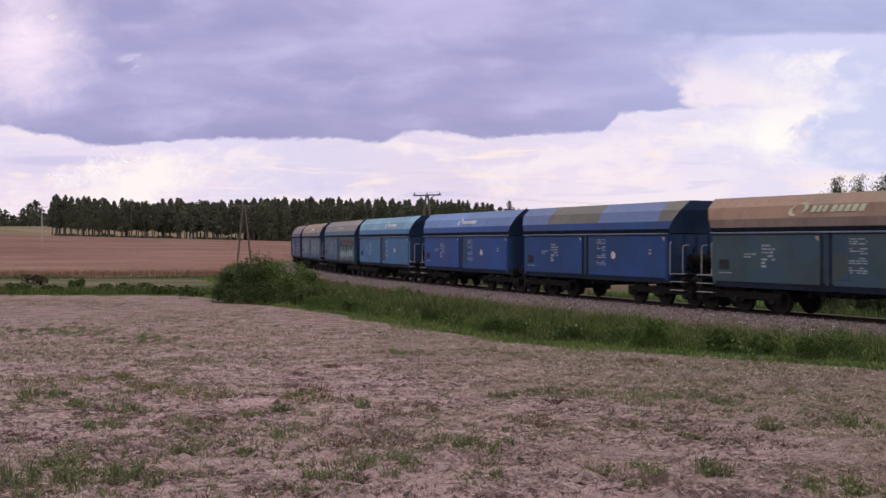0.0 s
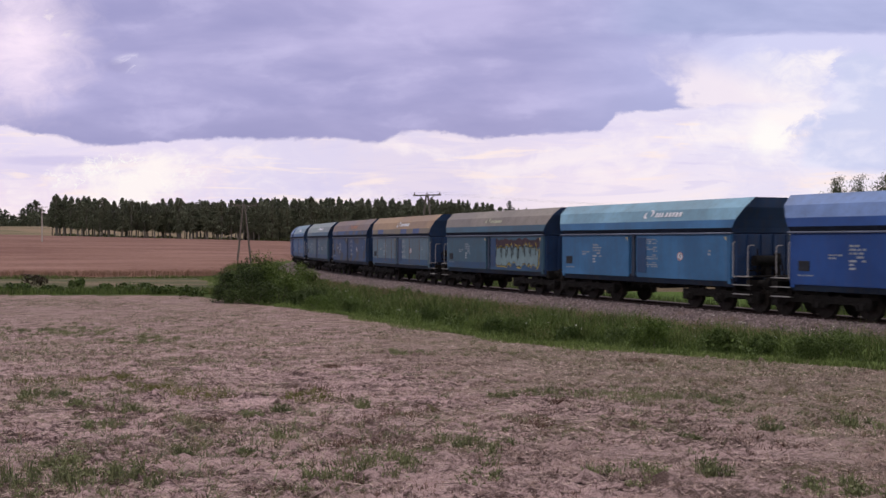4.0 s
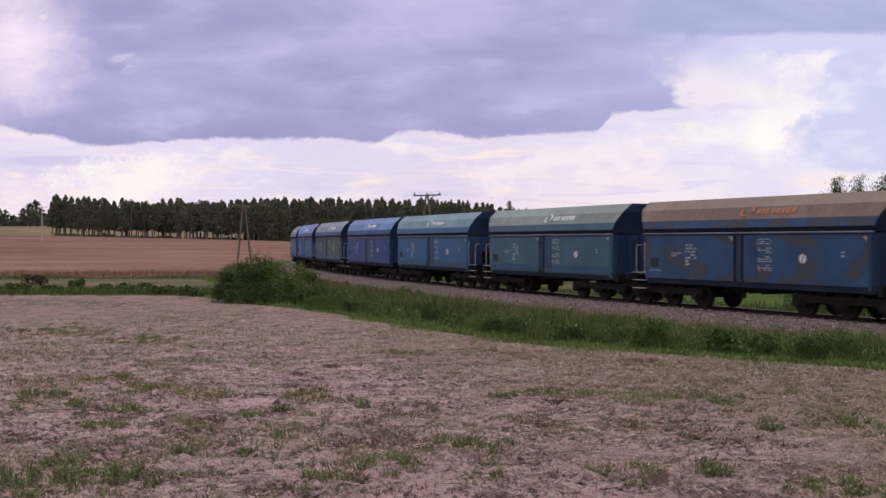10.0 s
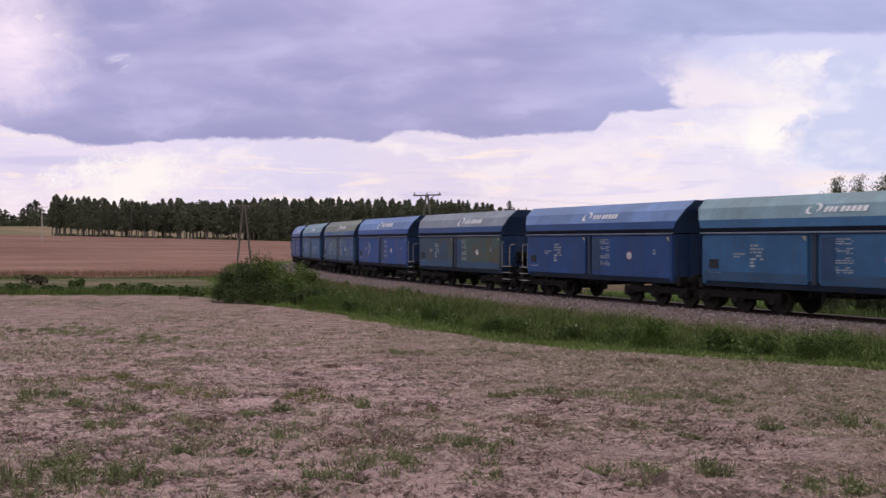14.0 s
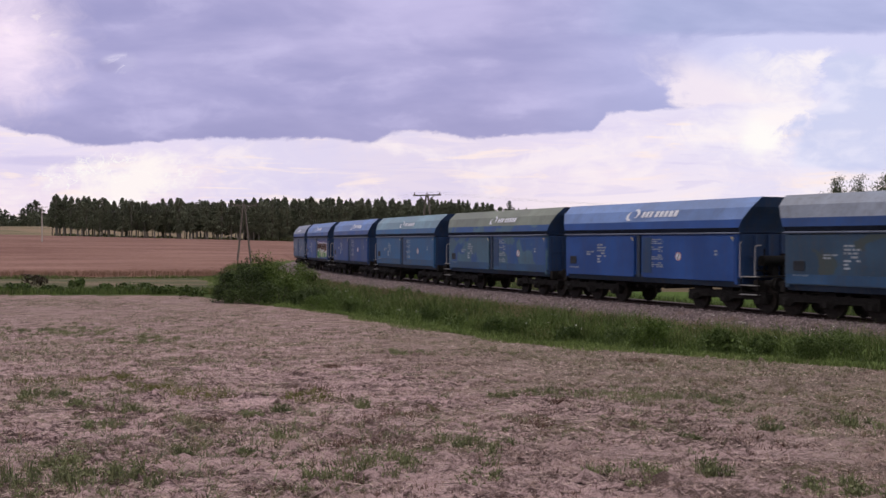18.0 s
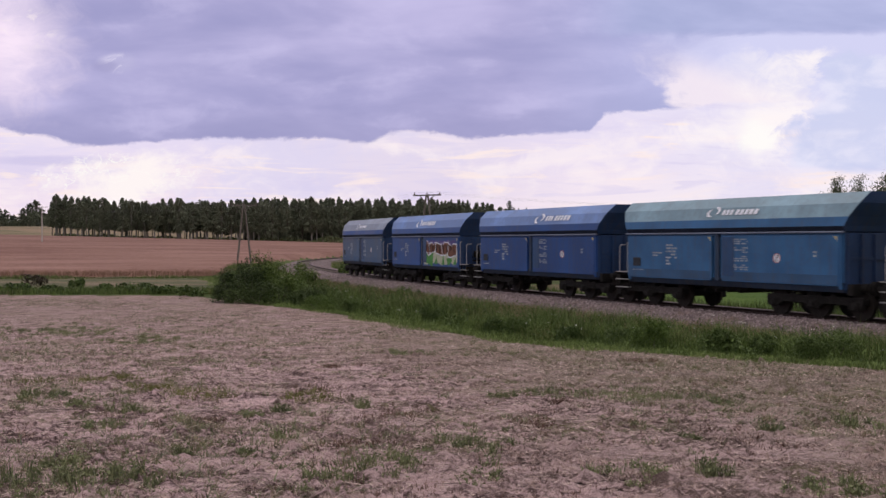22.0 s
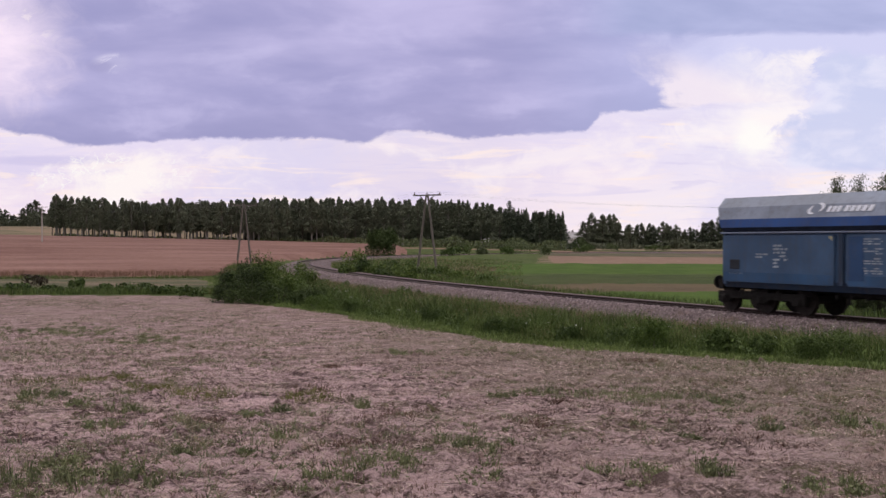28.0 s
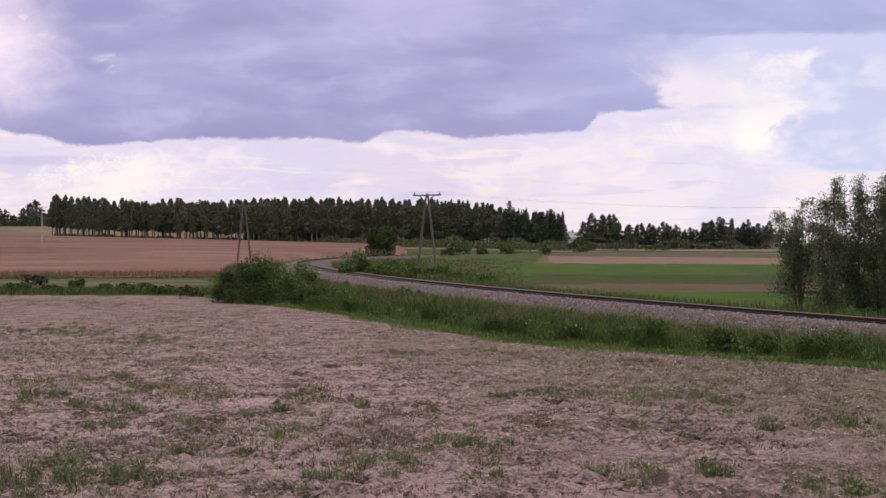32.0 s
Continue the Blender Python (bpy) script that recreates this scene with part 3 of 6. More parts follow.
def build_track():
    bed = sweep("ballast_bed", [(3.7, -0.76), (3.0, -0.50), (2.05, -0.11), (0.86, -0.055), (0.70, -0.165), (-0.70, -0.165), (-0.86, -0.055), (-2.05, -0.11), (-3.0, -0.50), (-3.7, -0.76)], -320, 290, 1.0, M_BALLAST)
    tagged(bed, "grey-brown crushed stone track bed", "track bed", kind="structure")
    track = new("railway_track")
    tagged(track, "rusty single railway track on grey ballast", "railway track", kind="structure")
    head = [(0.075, -0.172), (0.075, -0.16), (0.012, -0.14), (0.012, -0.045), (0.036, -0.035), (0.036, -0.003), (0.03, 0.0), (-0.03, 0.0), (-0.036, -0.003), (-0.036, -0.035), (-0.012, -0.045), (-0.012, -0.14), (-0.075, -0.16), (-0.075, -0.172)]
    for c in (0.7535, -0.7535):
        sweep("rail", [(c + o, z - (0.035 if c < 0 else 0.0)) for o, z in head], -320, 290, 1.0, M_RAIL, track)
    bm = boxes((-1.25, 1.25, -0.12, 0.12, -0.30, -0.155), bevel=0.015)
    first = part("sleeper", bm, M_SLEEPER, track)
    for k, s in enumerate(np.arange(-30, 150, 0.62)):
        ob = first if k == 0 else new("sleeper", first.data)
        ob.parent = track
        x, y = on_line(float(s))
        ob.matrix_basis = pose(x, y, 0.008 + random.uniform(-0.006, 0.004), 0, 0, math.degrees(float(np.interp(s, LS, LTH))) + 90 + random.uniform(-1, 1))
    # loose stones on bed and shoulder
    rng = np.random.default_rng(5)
    vs, fs = [], []
    for k in range(18000):
        s = -14 + 110 * rng.random() ** 1.6
        o = rng.uniform(0.84, 3.6)
        z = float(np.interp(o, [0.8, 2.05, 3.0, 3.7], [-0.06, -0.11, -0.50, -0.76]))
        x, y = on_line(s, o)
        r = rng.uniform(0.02, 0.055)
        b = len(vs)
        j = rng.uniform(0.6, 1.3, (6, 1)) * r
        for q, d in enumerate(((1, 0, 0), (0, 1, 0), (-1, 0, 0), (0, -1, 0), (0, 0, 0.9), (0, 0, -0.6))):
            vs.append((x + d[0] * j[q, 0], y + d[1] * j[q, 0], z + 0.01 + d[2] * j[q, 0]))
        fs += [(b + q, b + (q + 1) % 4, b + 4) for q in range(4)] + [(b + (q + 1) % 4, b + q, b + 5) for q in range(4)]
    ob = new("ballast_stones", mesh_of("ballast_stones", vs, fs, [M_STONE]))
    tagged(ob, "loose crushed stones on the track bed", "gravel", kind="stuff")


build_track()


# ---- wagons: six-axle covered hopper wagons ----
PITCH, BOX, PIVOT = 13.26, 11.11, 4.3
RADIUS = 0.46
CACHE = {}


def cached(key, make):
    """One mesh for all alike parts; the material sits on the object."""
    if key not in CACHE:
        bm = make()
        me = bpy.data.meshes.new(key)
        bm.to_mesh(me)
        bm.free()
        me.materials.append(M_STEEL)
        CACHE[key] = me
    return CACHE[key]


def piece(name, key, make, material, parent, at=(0, 0, 0), turn=(0, 0, 0), label=""):
    ob = new(name, cached(key, make))
    ob.parent = parent
    ob.matrix_basis = pose(*at, *turn)
    ob.material_slots[0].link = "OBJECT"
    ob.material_slots[0].material = material
    return tagged(ob, label)


def flap_mesh(length):
    """Side flap: a flat plate, rounded at its ends; its tucked-in foot is only painted on."""
    def make():
        bm = bmesh.new()
        h = length / 2
        prism(bm, [(-h + 0.05, 1.10), (h - 0.05, 1.10), (h, 1.18), (h, 2.70), (h - 0.05, 2.78), (-h + 0.05, 2.78), (-h, 2.70), (-h, 1.18)], -0.04, 0.04)
        bmesh.ops.bevel(bm, geom=bm.edges[:], offset=0.018, segments=2, affect="EDGES")
        return bm
    return make


def sill_mesh():
    bm = bmesh.new()
    h = BOX / 2
    vs = [bm.verts.new(p) for p in ((-h, 0.06, 1.22), (h, 0.06, 1.22), (h, 0.20, 0.90), (-h, 0.20, 0.90), (-h, -0.02, 1.22), (h, -0.02, 1.22), (h, 0.13, 0.90), (-h, 0.13, 0.90))]
    for f in ((0, 1, 2, 3), (7, 6, 5, 4), (0, 4, 5, 1), (3, 2, 6, 7), (0, 3, 7, 4), (1, 5, 6, 2)):
        bm.faces.new([vs[k] for k in f])
    bmesh.ops.recalc_face_normals(bm, faces=bm.faces[:])
    return bm


ROOF = [(1.36, 2.88, 0.0), (1.47, 3.06, 0.06), (1.42, 3.36, 0.20), (1.21, 3.80, 0.46), (0.79, 4.17, 0.54)]


def roof_mesh(a, b, cap):
    """Roof bands from profile point a to b on both sides, with gable pieces at the ends."""
    def make():
        bm = bmesh.new()
        h = BOX / 2
        ring = ROOF[a:b + 1]
        prof = [(-y, z, o) for y, z, o in ring] + [(y, z, o) for y, z, o in ring[::-1]]
        rows = []
        for sgn in (-1, 1):
            rows.append([bm.verts.new((sgn * (h + o), y, z)) for y, z, o in prof])
        n = len(prof)
        for k in range(n - 1):
            if not cap and k == len(ring) - 1:
                continue
            bm.faces.new((rows[0][k], rows[1][k], rows[1][k + 1], rows[0][k + 1]))
        bmesh.ops.recalc_face_normals(bm, faces=bm.faces[:])
        return bm
    return make


def gable_mesh():
    """The dark outward-leaning end of the roof."""
    bm = bmesh.new()
    r = [[bm.verts.new((o + d, s * (y - 0.004), z)) for y, z, o in ROOF] for d in (-0.003, -0.06) for s in (-1, 1)]
    n = len(ROOF)
    for k in range(n - 1):
        bm.faces.new((r[0][k], r[0][k + 1], r[1][k + 1], r[1][k]))
        bm.faces.new((r[2][k], r[2][k + 1], r[3][k + 1], r[3][k]))
    bmesh.ops.recalc_face_normals(bm, faces=bm.faces[:])
    return bm


def hull_mesh():
    bm = bmesh.new()
    h = BOX / 2
    box(bm, -h, h, -1.37, 1.37, 1.16, 2.84)
    return bm


def ribs_mesh():
    bm = bmesh.new()
    for y in (-1.25, -0.62, 0.0, 0.62, 1.25):
        box(bm, 0.02, 0.09, y - 0.05, y + 0.05, 1.1, 2.8)
    box(bm, 0.0, 0.07, -1.3, 1.3, 1.95, 2.05)
    return bm


def wheelset_mesh():
    bm = bmesh.new()
    rod(bm, (0, -1.02, 0), (0, 1.02, 0), 0.075, n=10)
    for y in (-0.75, 0.75):
        s = 1 if y > 0 else -1
        rod(bm, (0, y - 0.06, 0), (0, y + 0.06, 0), RADIUS, n=28)
        rod(bm, (0, y - s * 0.09, 0), (0, y - s * 0.06, 0), RADIUS + 0.03, n=28)
        rod(bm, (0, y + s * 0.06, 0), (0, y + s * 0.11, 0), 0.15, n=12)
    return bm


def bogie_mesh():
    """Three-axle bogie: deep plate frames with horn cheeks, bolster and end beams."""
    bm = bmesh.new()
    for y in (-1.08, 1.08):
        prism(bm, [(-2.05, 0.74), (2.05, 0.74), (2.05, 0.55), (1.98, 0.40), (1.50, 0.40), (1.34, 0.50), (0.42, 0.50), (0.26, 0.40), (-0.26, 0.40), (-0.42, 0.50), (-1.34, 0.50), (-1.50, 0.40), (-1.98, 0.40), (-2.05, 0.55)], y - 0.05, y + 0.05)
        for x in (-1.76, 0.0, 1.76):
            for e in (-0.24, 0.24):
                box(bm, x + e - 0.03, x + e + 0.03, y - 0.08, y + 0.08, 0.34, 0.62)
    box(bm, -0.3, 0.3, -1.05, 1.05, 0.55, 0.86)
    for x in (-2.0, 2.0):
        box(bm, x - 0.06, x + 0.06, -1.05, 1.05, 0.5, 0.68)
    for x in (-0.88, 0.88):
        box(bm, x - 0.05, x + 0.05, -0.95, 0.95, 0.44, 0.58)
    return bm


def axlebox_mesh():
    bm = boxes((-0.17, 0.17, -0.09, 0.09, -0.15, 0.16), bevel=0.04)
    rod(bm, (0, -0.16, 0), (0, 0.1, 0), 0.11, n=12)
    return bm


def spring_mesh():
    bm = bmesh.new()
    for k in range(6):
        w = 0.55 - 0.08 * k
        box(bm, -w, w, -0.05, 0.05, 0.03 * k, 0.03 * k + 0.024)
    box(bm, -0.06, 0.06, -0.07, 0.07, -0.02, 0.22)
    return bm


def buffer_mesh():
    bm = bmesh.new()
    rod(bm, (-0.02, 0, 0), (0.30, 0, 0), 0.13, n=12)
    rod(bm, (0.28, 0, 0), (0.50, 0, 0), 0.08, n=12)
    rod(bm, (0.48, 0, 0), (0.54, 0, 0), 0.24, 0.235, n=20)
    return bm


def frame_mesh():
    bm = bmesh.new()
    for y in (-0.5, 0.5):
        box(bm, -6.0, 6.0, y - 0.09, y + 0.09, 0.80, 1.10)
    for x in (-6.02, 6.02):
        box(bm, x - 0.10, x + 0.10, -1.32, 1.32, 0.82, 1.18)
    for x in (-4.4, -2.4, 0.0, 2.4, 4.4):
        box(bm, x - 0.07, x + 0.07, -1.2, 1.2, 0.84, 1.02)
    return bm


def chute_mesh():
    bm = bmesh.new()
    prism(bm, [(-1.3, 0.98), (1.3, 0.98), (0.95, 0.74), (-0.95, 0.74)], -0.95, 0.95)
    for x in (-0.9, -0.3, 0.3, 0.9):
        box(bm, x - 0.03, x + 0.03, -1.2, 1.2, 0.68, 0.8)
    return bm


def platform_mesh():
    return boxes((0.0, 0.84, -1.3, 1.3, 1.27, 1.31))


def hoop_mesh():
    bm = bmesh.new()
    tube(bm, [(0.0, 0, 1.3), (0.0, 0, 2.30), (0.03, 0, 2.38), (0.10, 0, 2.42), (0.30, 0, 2.42)], 0.019)
    return bm


def step_mesh():
    bm = bmesh.new()
    for x in (0.0, 0.82):
        box(bm, x - 0.02, x + 0.02, -0.02, 0.02, 0.63, 1.3)
    box(bm, -0.02, 0.84, -0.02, 0.02, 1.26, 1.30)
    bmesh.ops.remove_doubles(bm, verts=bm.verts[:], dist=0.001)
    return bm


def rung_mesh():
    return boxes((-0.42, 0.42, -0.08, 0.08, -0.013, 0.013))


def handrail_mesh():
    bm = bmesh.new()
    tube(bm, [(0, 0.08, 1.25), (0, 0, 1.3), (0, 0, 2.5), (0, 0.08, 2.55)], 0.02)
    return bm


def hook_mesh():
    bm = bmesh.new()
    box(bm, 0.0, 0.28, -0.04, 0.04, 0.98, 1.08)
    tube(bm, [(0.25, 0, 1.03), (0.33, 0, 0.85), (0.36, 0, 0.6)], 0.03)
    return bm


def hose_mesh():
    bm = bmesh.new()
    tube(bm, [(0.08, 0.25, 0.95), (0.20, 0.25, 0.7), (0.30, 0.25, 0.5), (0.28, 0.25, 0.42)], 0.028)
    return bm


def text_mesh(seed, w, h, rows):
    """Lines of lettering too small to read, as plain bars."""
    def make():
        bm = bmesh.new()
        rng = random.Random(seed)
        for k in range(rows):
            z = h / 2 - (k + 0.5) * h / rows
            x = -w / 2
            while x < w / 2 - 0.04:
                l = min(rng.uniform(0.08, 0.3), w / 2 - x)
                if rng.random() < 0.82:
                    box(bm, x, x + l, -0.003, 0.003, z - h / rows * 0.28, z + h / rows * 0.28)
                x += l + rng.uniform(0.03, 0.07)
        return bm
    return make


def disc_mesh(r0, r1):
    def make():
        bm = bmesh.new()
        n = 24
        a = [bm.verts.new((r1 * math.cos(6.2832 * k / n), -0.004, r1 * math.sin(6.2832 * k / n))) for k in range(n)]
        if r0 == 0:
            bm.faces.new(a)
        else:
            b = [bm.verts.new((r0 * math.cos(6.2832 * k / n), -0.004, r0 * math.sin(6.2832 * k / n))) for k in range(n)]
            for k in range(n):
                bm.faces.new((a[k], a[(k + 1) % n], b[(k + 1) % n], b[k]))
        return bm
    return make


def swirl_mesh():
    """Emblem: two facing hooks, drawn as plain crescents."""
    bm = bmesh.new()
    for turn in (0.0, math.pi):
        rows = []
        for k in range(13):
            f = k / 12
            a = turn + radians(-60 + 165 * f)
            w = 0.30 * math.sin(math.pi * (0.06 + 0.86 * f)) + 0.02
            pts = []
            for r in (1 - w, 1 + w):
                px, pz = 0.25 * r * math.cos(a), 0.22 * r * math.sin(a)
                pts.append(bm.verts.new((px * 1.2 + 0.3 * pz + 0.09 * math.cos(turn), -0.004, pz + 0.04 * math.cos(turn))))
            rows.append(pts)
        for p, q in zip(rows, rows[1:]):
            bm.faces.new((p[0], p[1], q[1], q[0]))
    return bm


def block_mesh(wide):
    """One plain slanted block of the operator's name."""
    def make():
        bm = bmesh.new()
        bm.faces.new([bm.verts.new(p) for p in ((0, -0.004, 0.03), (wide, -0.004, 0.03), (wide + 0.07, -0.004, 0.29), (0.07, -0.004, 0.29))])
        return bm
    return make


def corner_mesh():
    bm = bmesh.new()
    bm.faces.new([bm.verts.new(p) for p in ((-0.10, -0.003, 0.07), (0.07, -0.003, 0.07), (0.07, -0.003, -0.09))])
    return bm


def brake_wheel_mesh():
    bm = bmesh.new()
    n = 18
    pts = [(0.0, 0.27 * math.cos(6.2832 * k / n), 0.27 * math.sin(6.2832 * k / n)) for k in range(n + 1)]
    tube(bm, pts, 0.022, 5)
    for k in range(3):
        a = 6.2832 * k / 3
        rod(bm, (0, 0, 0), (0, 0.27 * math.cos(a), 0.27 * math.sin(a)), 0.016, n=5)
    rod(bm, (-0.35, 0, 0), (0.03, 0, 0), 0.03, n=8)
    return bm


def brake_gear_mesh():
    """Air tank, valve box and levers on the end platform."""
    bm = boxes((0.05, 0.30, -0.20, 0.12, 1.31, 1.72), (0.02, 0.12, 0.45, 0.75, 1.31, 2.12), bevel=0.02)
    rod(bm, (0.28, -0.72, 1.86), (0.28, 0.40, 1.86), 0.19, n=14)
    rod(bm, (0.16, -0.45, 1.31), (0.16, -0.45, 2.30), 0.03, n=6)
    rod(bm, (0.40, 0.62, 1.31), (0.20, 0.62, 2.05), 0.03, n=6)
    rod(bm, (0.10, -0.8, 1.50), (0.10, 0.8, 1.50), 0.025, n=6)
    return bm


def plate_mesh():
    return boxes((-0.24, 0.24, -0.02, 0.0, -0.17, 0.17), bevel=0.01)


def jag_mesh(seed, w, h, teeth, y=-0.004):
    """A sprayed shape with an uneven outline."""
    def make():
        bm = bmesh.new()
        rng = random.Random(seed)
        top = [(-w / 2 + w * k / teeth, h / 2 - rng.uniform(0, h * 0.28)) for k in range(teeth + 1)]
        low = [(-w / 2 + w * k / teeth, -h / 2 + rng.uniform(0, h * 0.22)) for k in range(teeth + 1)]
        t = [bm.verts.new((x, y, z)) for x, z in top]
        b = [bm.verts.new((x, y, z)) for x, z in low]
        for k in range(teeth):
            bm.faces.new((b[k], b[k + 1], t[k + 1], t[k]))
        return bm
    return make


def spike_mesh(w, h):
    """A sprayed flame: broad foot, bent point."""
    def make():
        bm = bmesh.new()
        bm.faces.new([bm.verts.new((x * w, -0.007, z * h)) for x, z in ((-0.5, -0.4), (0.5, -0.4), (0.34, -0.05), (0.16, 0.55), (-0.12, 0.1))])
        return bm
    return make


def loops_mesh(seed, w, h, count, r):
    """Bent outline strokes of a sprayed piece."""
    def make():
        bm = bmesh.new()
        rng = random.Random(seed)
        for k in range(count):
            x = -w / 2 + w * (k + 0.5) / count
            pts = [(x - w / count * 0.42, -0.006, -h * rng.uniform(0.1, 0.5)), (x - w / count * 0.36, -0.006, h * rng.uniform(0.25, 0.45)), (x, -0.006, h * rng.uniform(0.38, 0.5)), (x + w / count * 0.36, -0.006, h * rng.uniform(0.2, 0.45)), (x + w / count * 0.4, -0.006, -h * rng.uniform(0.0, 0.5))]
            tube(bm, pts, r, 4)
        return bm
    return make


NUM = [0]


def build_wagon(look_of):
    """One wagon. Local +x is the way it runs, -y the side towards the viewer, z = 0 the rail top."""
    k = NUM[0]
    NUM[0] += 1
    sgn = 1 if look_of["platform"] == "R" else -1
    body, roof = look_of["body"], look_of["roof"]
    skirt = look_of.get("skirt", body)
    wag = new("hopper_wagon")
    wag.empty_display_size = 0.5
    tagged(wag, look_of["label"], "hopper wagon", "wagons of the goods train")
    cx = -0.275 * sgn
    left = cx - BOX / 2
    piece("hopper_body", "hull", hull_mesh, body, wag, (cx, 0, 0))
    piece("roof_seal", "seal", roof_mesh(0, 1, False), M_SEAL, wag, (cx, 0, 0), label="near-black joint below the roof")
    piece("roof_skirt", "skirt", roof_mesh(1, 2, False), skirt, wag, (cx, 0, 0))
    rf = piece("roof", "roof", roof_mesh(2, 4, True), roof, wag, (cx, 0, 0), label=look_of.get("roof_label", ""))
    la, lb = 5.03, 5.42
    for side in (-1, 1):
        t = (0, 0, 0 if side < 0 else 180)
        xa, xb = left + 0.03 + la / 2, left + 5.55 + lb / 2
        fa = piece("side_flap", "flap_a", flap_mesh(la), look_of.get("flap_a", body), wag, (xa, 1.42 * side, 0), t)
        fb = piece("side_flap", "flap_b", flap_mesh(lb), look_of.get("flap_b", body), wag, (xb, 1.42 * side, 0), t)
        piece("sill", "sill", sill_mesh, P_SILL, wag, (cx, 1.42 * side, 0), t)
        piece("gutter", "gutter", lambda: boxes((-BOX / 2 - 0.05, BOX / 2 + 0.05, -0.05, 0.06, 2.835, 2.895), bevel=0.012), look_of.get("gutter", M_GUTTER), wag, (cx, 1.46 * side, 0), t)
        piece("centre_post", "post", lambda: boxes((-0.10, 0.10, -0.05, 0.05, 1.1, 2.82), bevel=0.015), P_SILL, wag, (left + 5.31, 1.40 * side, 0))
        for x in (left + 0.12, left + BOX - 0.12):
            piece("corner_post", "cpost", lambda: boxes((-0.07, 0.07, -0.04, 0.05, 1.0, 2.83), bevel=0.012), body, wag, (x, 1.40 * side, 0))
        piece("narrow_panel", "npanel", lambda: boxes((-0.30, 0.30, -0.012, 0.012, 1.30, 2.72), bevel=0.008), look_of.get("panel", P_PANEL), fb, (-lb / 2 + 0.36, -0.046, 0), label="darker narrow panel beside the centre post")
        if side < 0:
            marks(look_of, wag, rf, fa, fb, la, lb, k)
    for e in (-1, 1):
        piece("roof_gable", "gable", gable_mesh, look_of.get("gable", P_GABLE), wag, (cx + e * BOX / 2, 0, 0), (0, 0, 0 if e > 0 else 180))
        piece("end_rib_frame", "ribs", ribs_mesh, P_END, wag, (cx + e * BOX / 2, 0, 0), (0, 0, 0 if e > 0 else 180))
        for y in (-0.875, 0.875):
            piece("buffer", "buffer", buffer_mesh, M_STEEL, wag, (e * 6.08, y, 1.05), (0, 0, 0 if e > 0 else 180))
        piece("brake_hose", "hose", hose_mesh, M_STEEL, wag, (e * 6.10, 0, 0), (0, 0, 0 if e > 0 else 180))
        piece("coupling", "hook", hook_mesh, M_STEEL, wag, (e * 6.10, 0, 0), (0, 0, 0 if e > 0 else 180))
    piece("underframe", "frame", frame_mesh, M_STEEL, wag)
    piece("discharge_chute", "chute", chute_mesh, M_STEEL, wag)
    for e in (-1, 1):
        piece("end_wall", "endwall", lambda: boxes((0.0, 0.025, -1.36, 1.36, 1.0, 2.84)), P_END, wag, (cx + e * (BOX / 2 + 0.003), 0, 0), (0, 0, 0 if e > 0 else 180))
    # end platform with steps and rails
    px = cx + sgn * BOX / 2
    plat = piece("end_platform", "platform", platform_mesh, M_STEEL, wag, (px, 0, 0), (0, 0, 0 if sgn > 0 else 180))
    piece("brake_wheel", "bwheel", brake_wheel_mesh, M_STEEL, wag, (px + sgn * 0.42, -0.55, 1.72), (0, 0, 0 if sgn > 0 else 180))
    piece("brake_cylinder", "bcyl", brake_gear_mesh, M_STEEL, wag, (px + sgn * 0.03, 0.1, 0), (0, 0, 0 if sgn > 0 else 180))
    for side in (-1, 1):
        hx = px + sgn * 0.71
        piece("hand_hoop", "hoop", hoop_mesh, M_LIGHTPAINT, wag, (hx, 1.30 * side, 0), (0, 0, -90 * side))
        piece("handrail", "handrail", handrail_mesh, M_LIGHTPAINT, wag, (px + sgn * 0.06, 1.40 * side, 0), (0, 0, 0 if side < 0 else 180))
        ladder = piece("step_hanger", "step", step_mesh, M_STEEL, wag, (px + (0.04 if sgn > 0 else -0.86), 1.32 * side, 0))
        for z in (0.66, 0.99, 1.30):
            piece("tread", "rung", rung_mesh, M_LIGHTPAINT, ladder, (0.41, 0, z))
    for b in (-PIVOT, PIVOT):
        bog = piece("bogie", "bogie", bogie_mesh, M_STEEL, wag, (b, 0, 0))
        for x in (-1.76, 0.0, 1.76):
            piece("wheelset", "wheelset", wheelset_mesh, M_WHEEL, bog, (x, 0, RADIUS))
            for y in (-1.1, 1.1):
                piece("axlebox", "axlebox", axlebox_mesh, M_STEEL, bog, (x, y, RADIUS), (0, 0, 0 if y < 0 else 180))
        for y in (-1.1, 1.1):
            for x in (-0.88, 0.88):
                piece("leaf_spring", "spring", spring_mesh, M_STEEL, bog, (x, y, 0.60))
    return wag


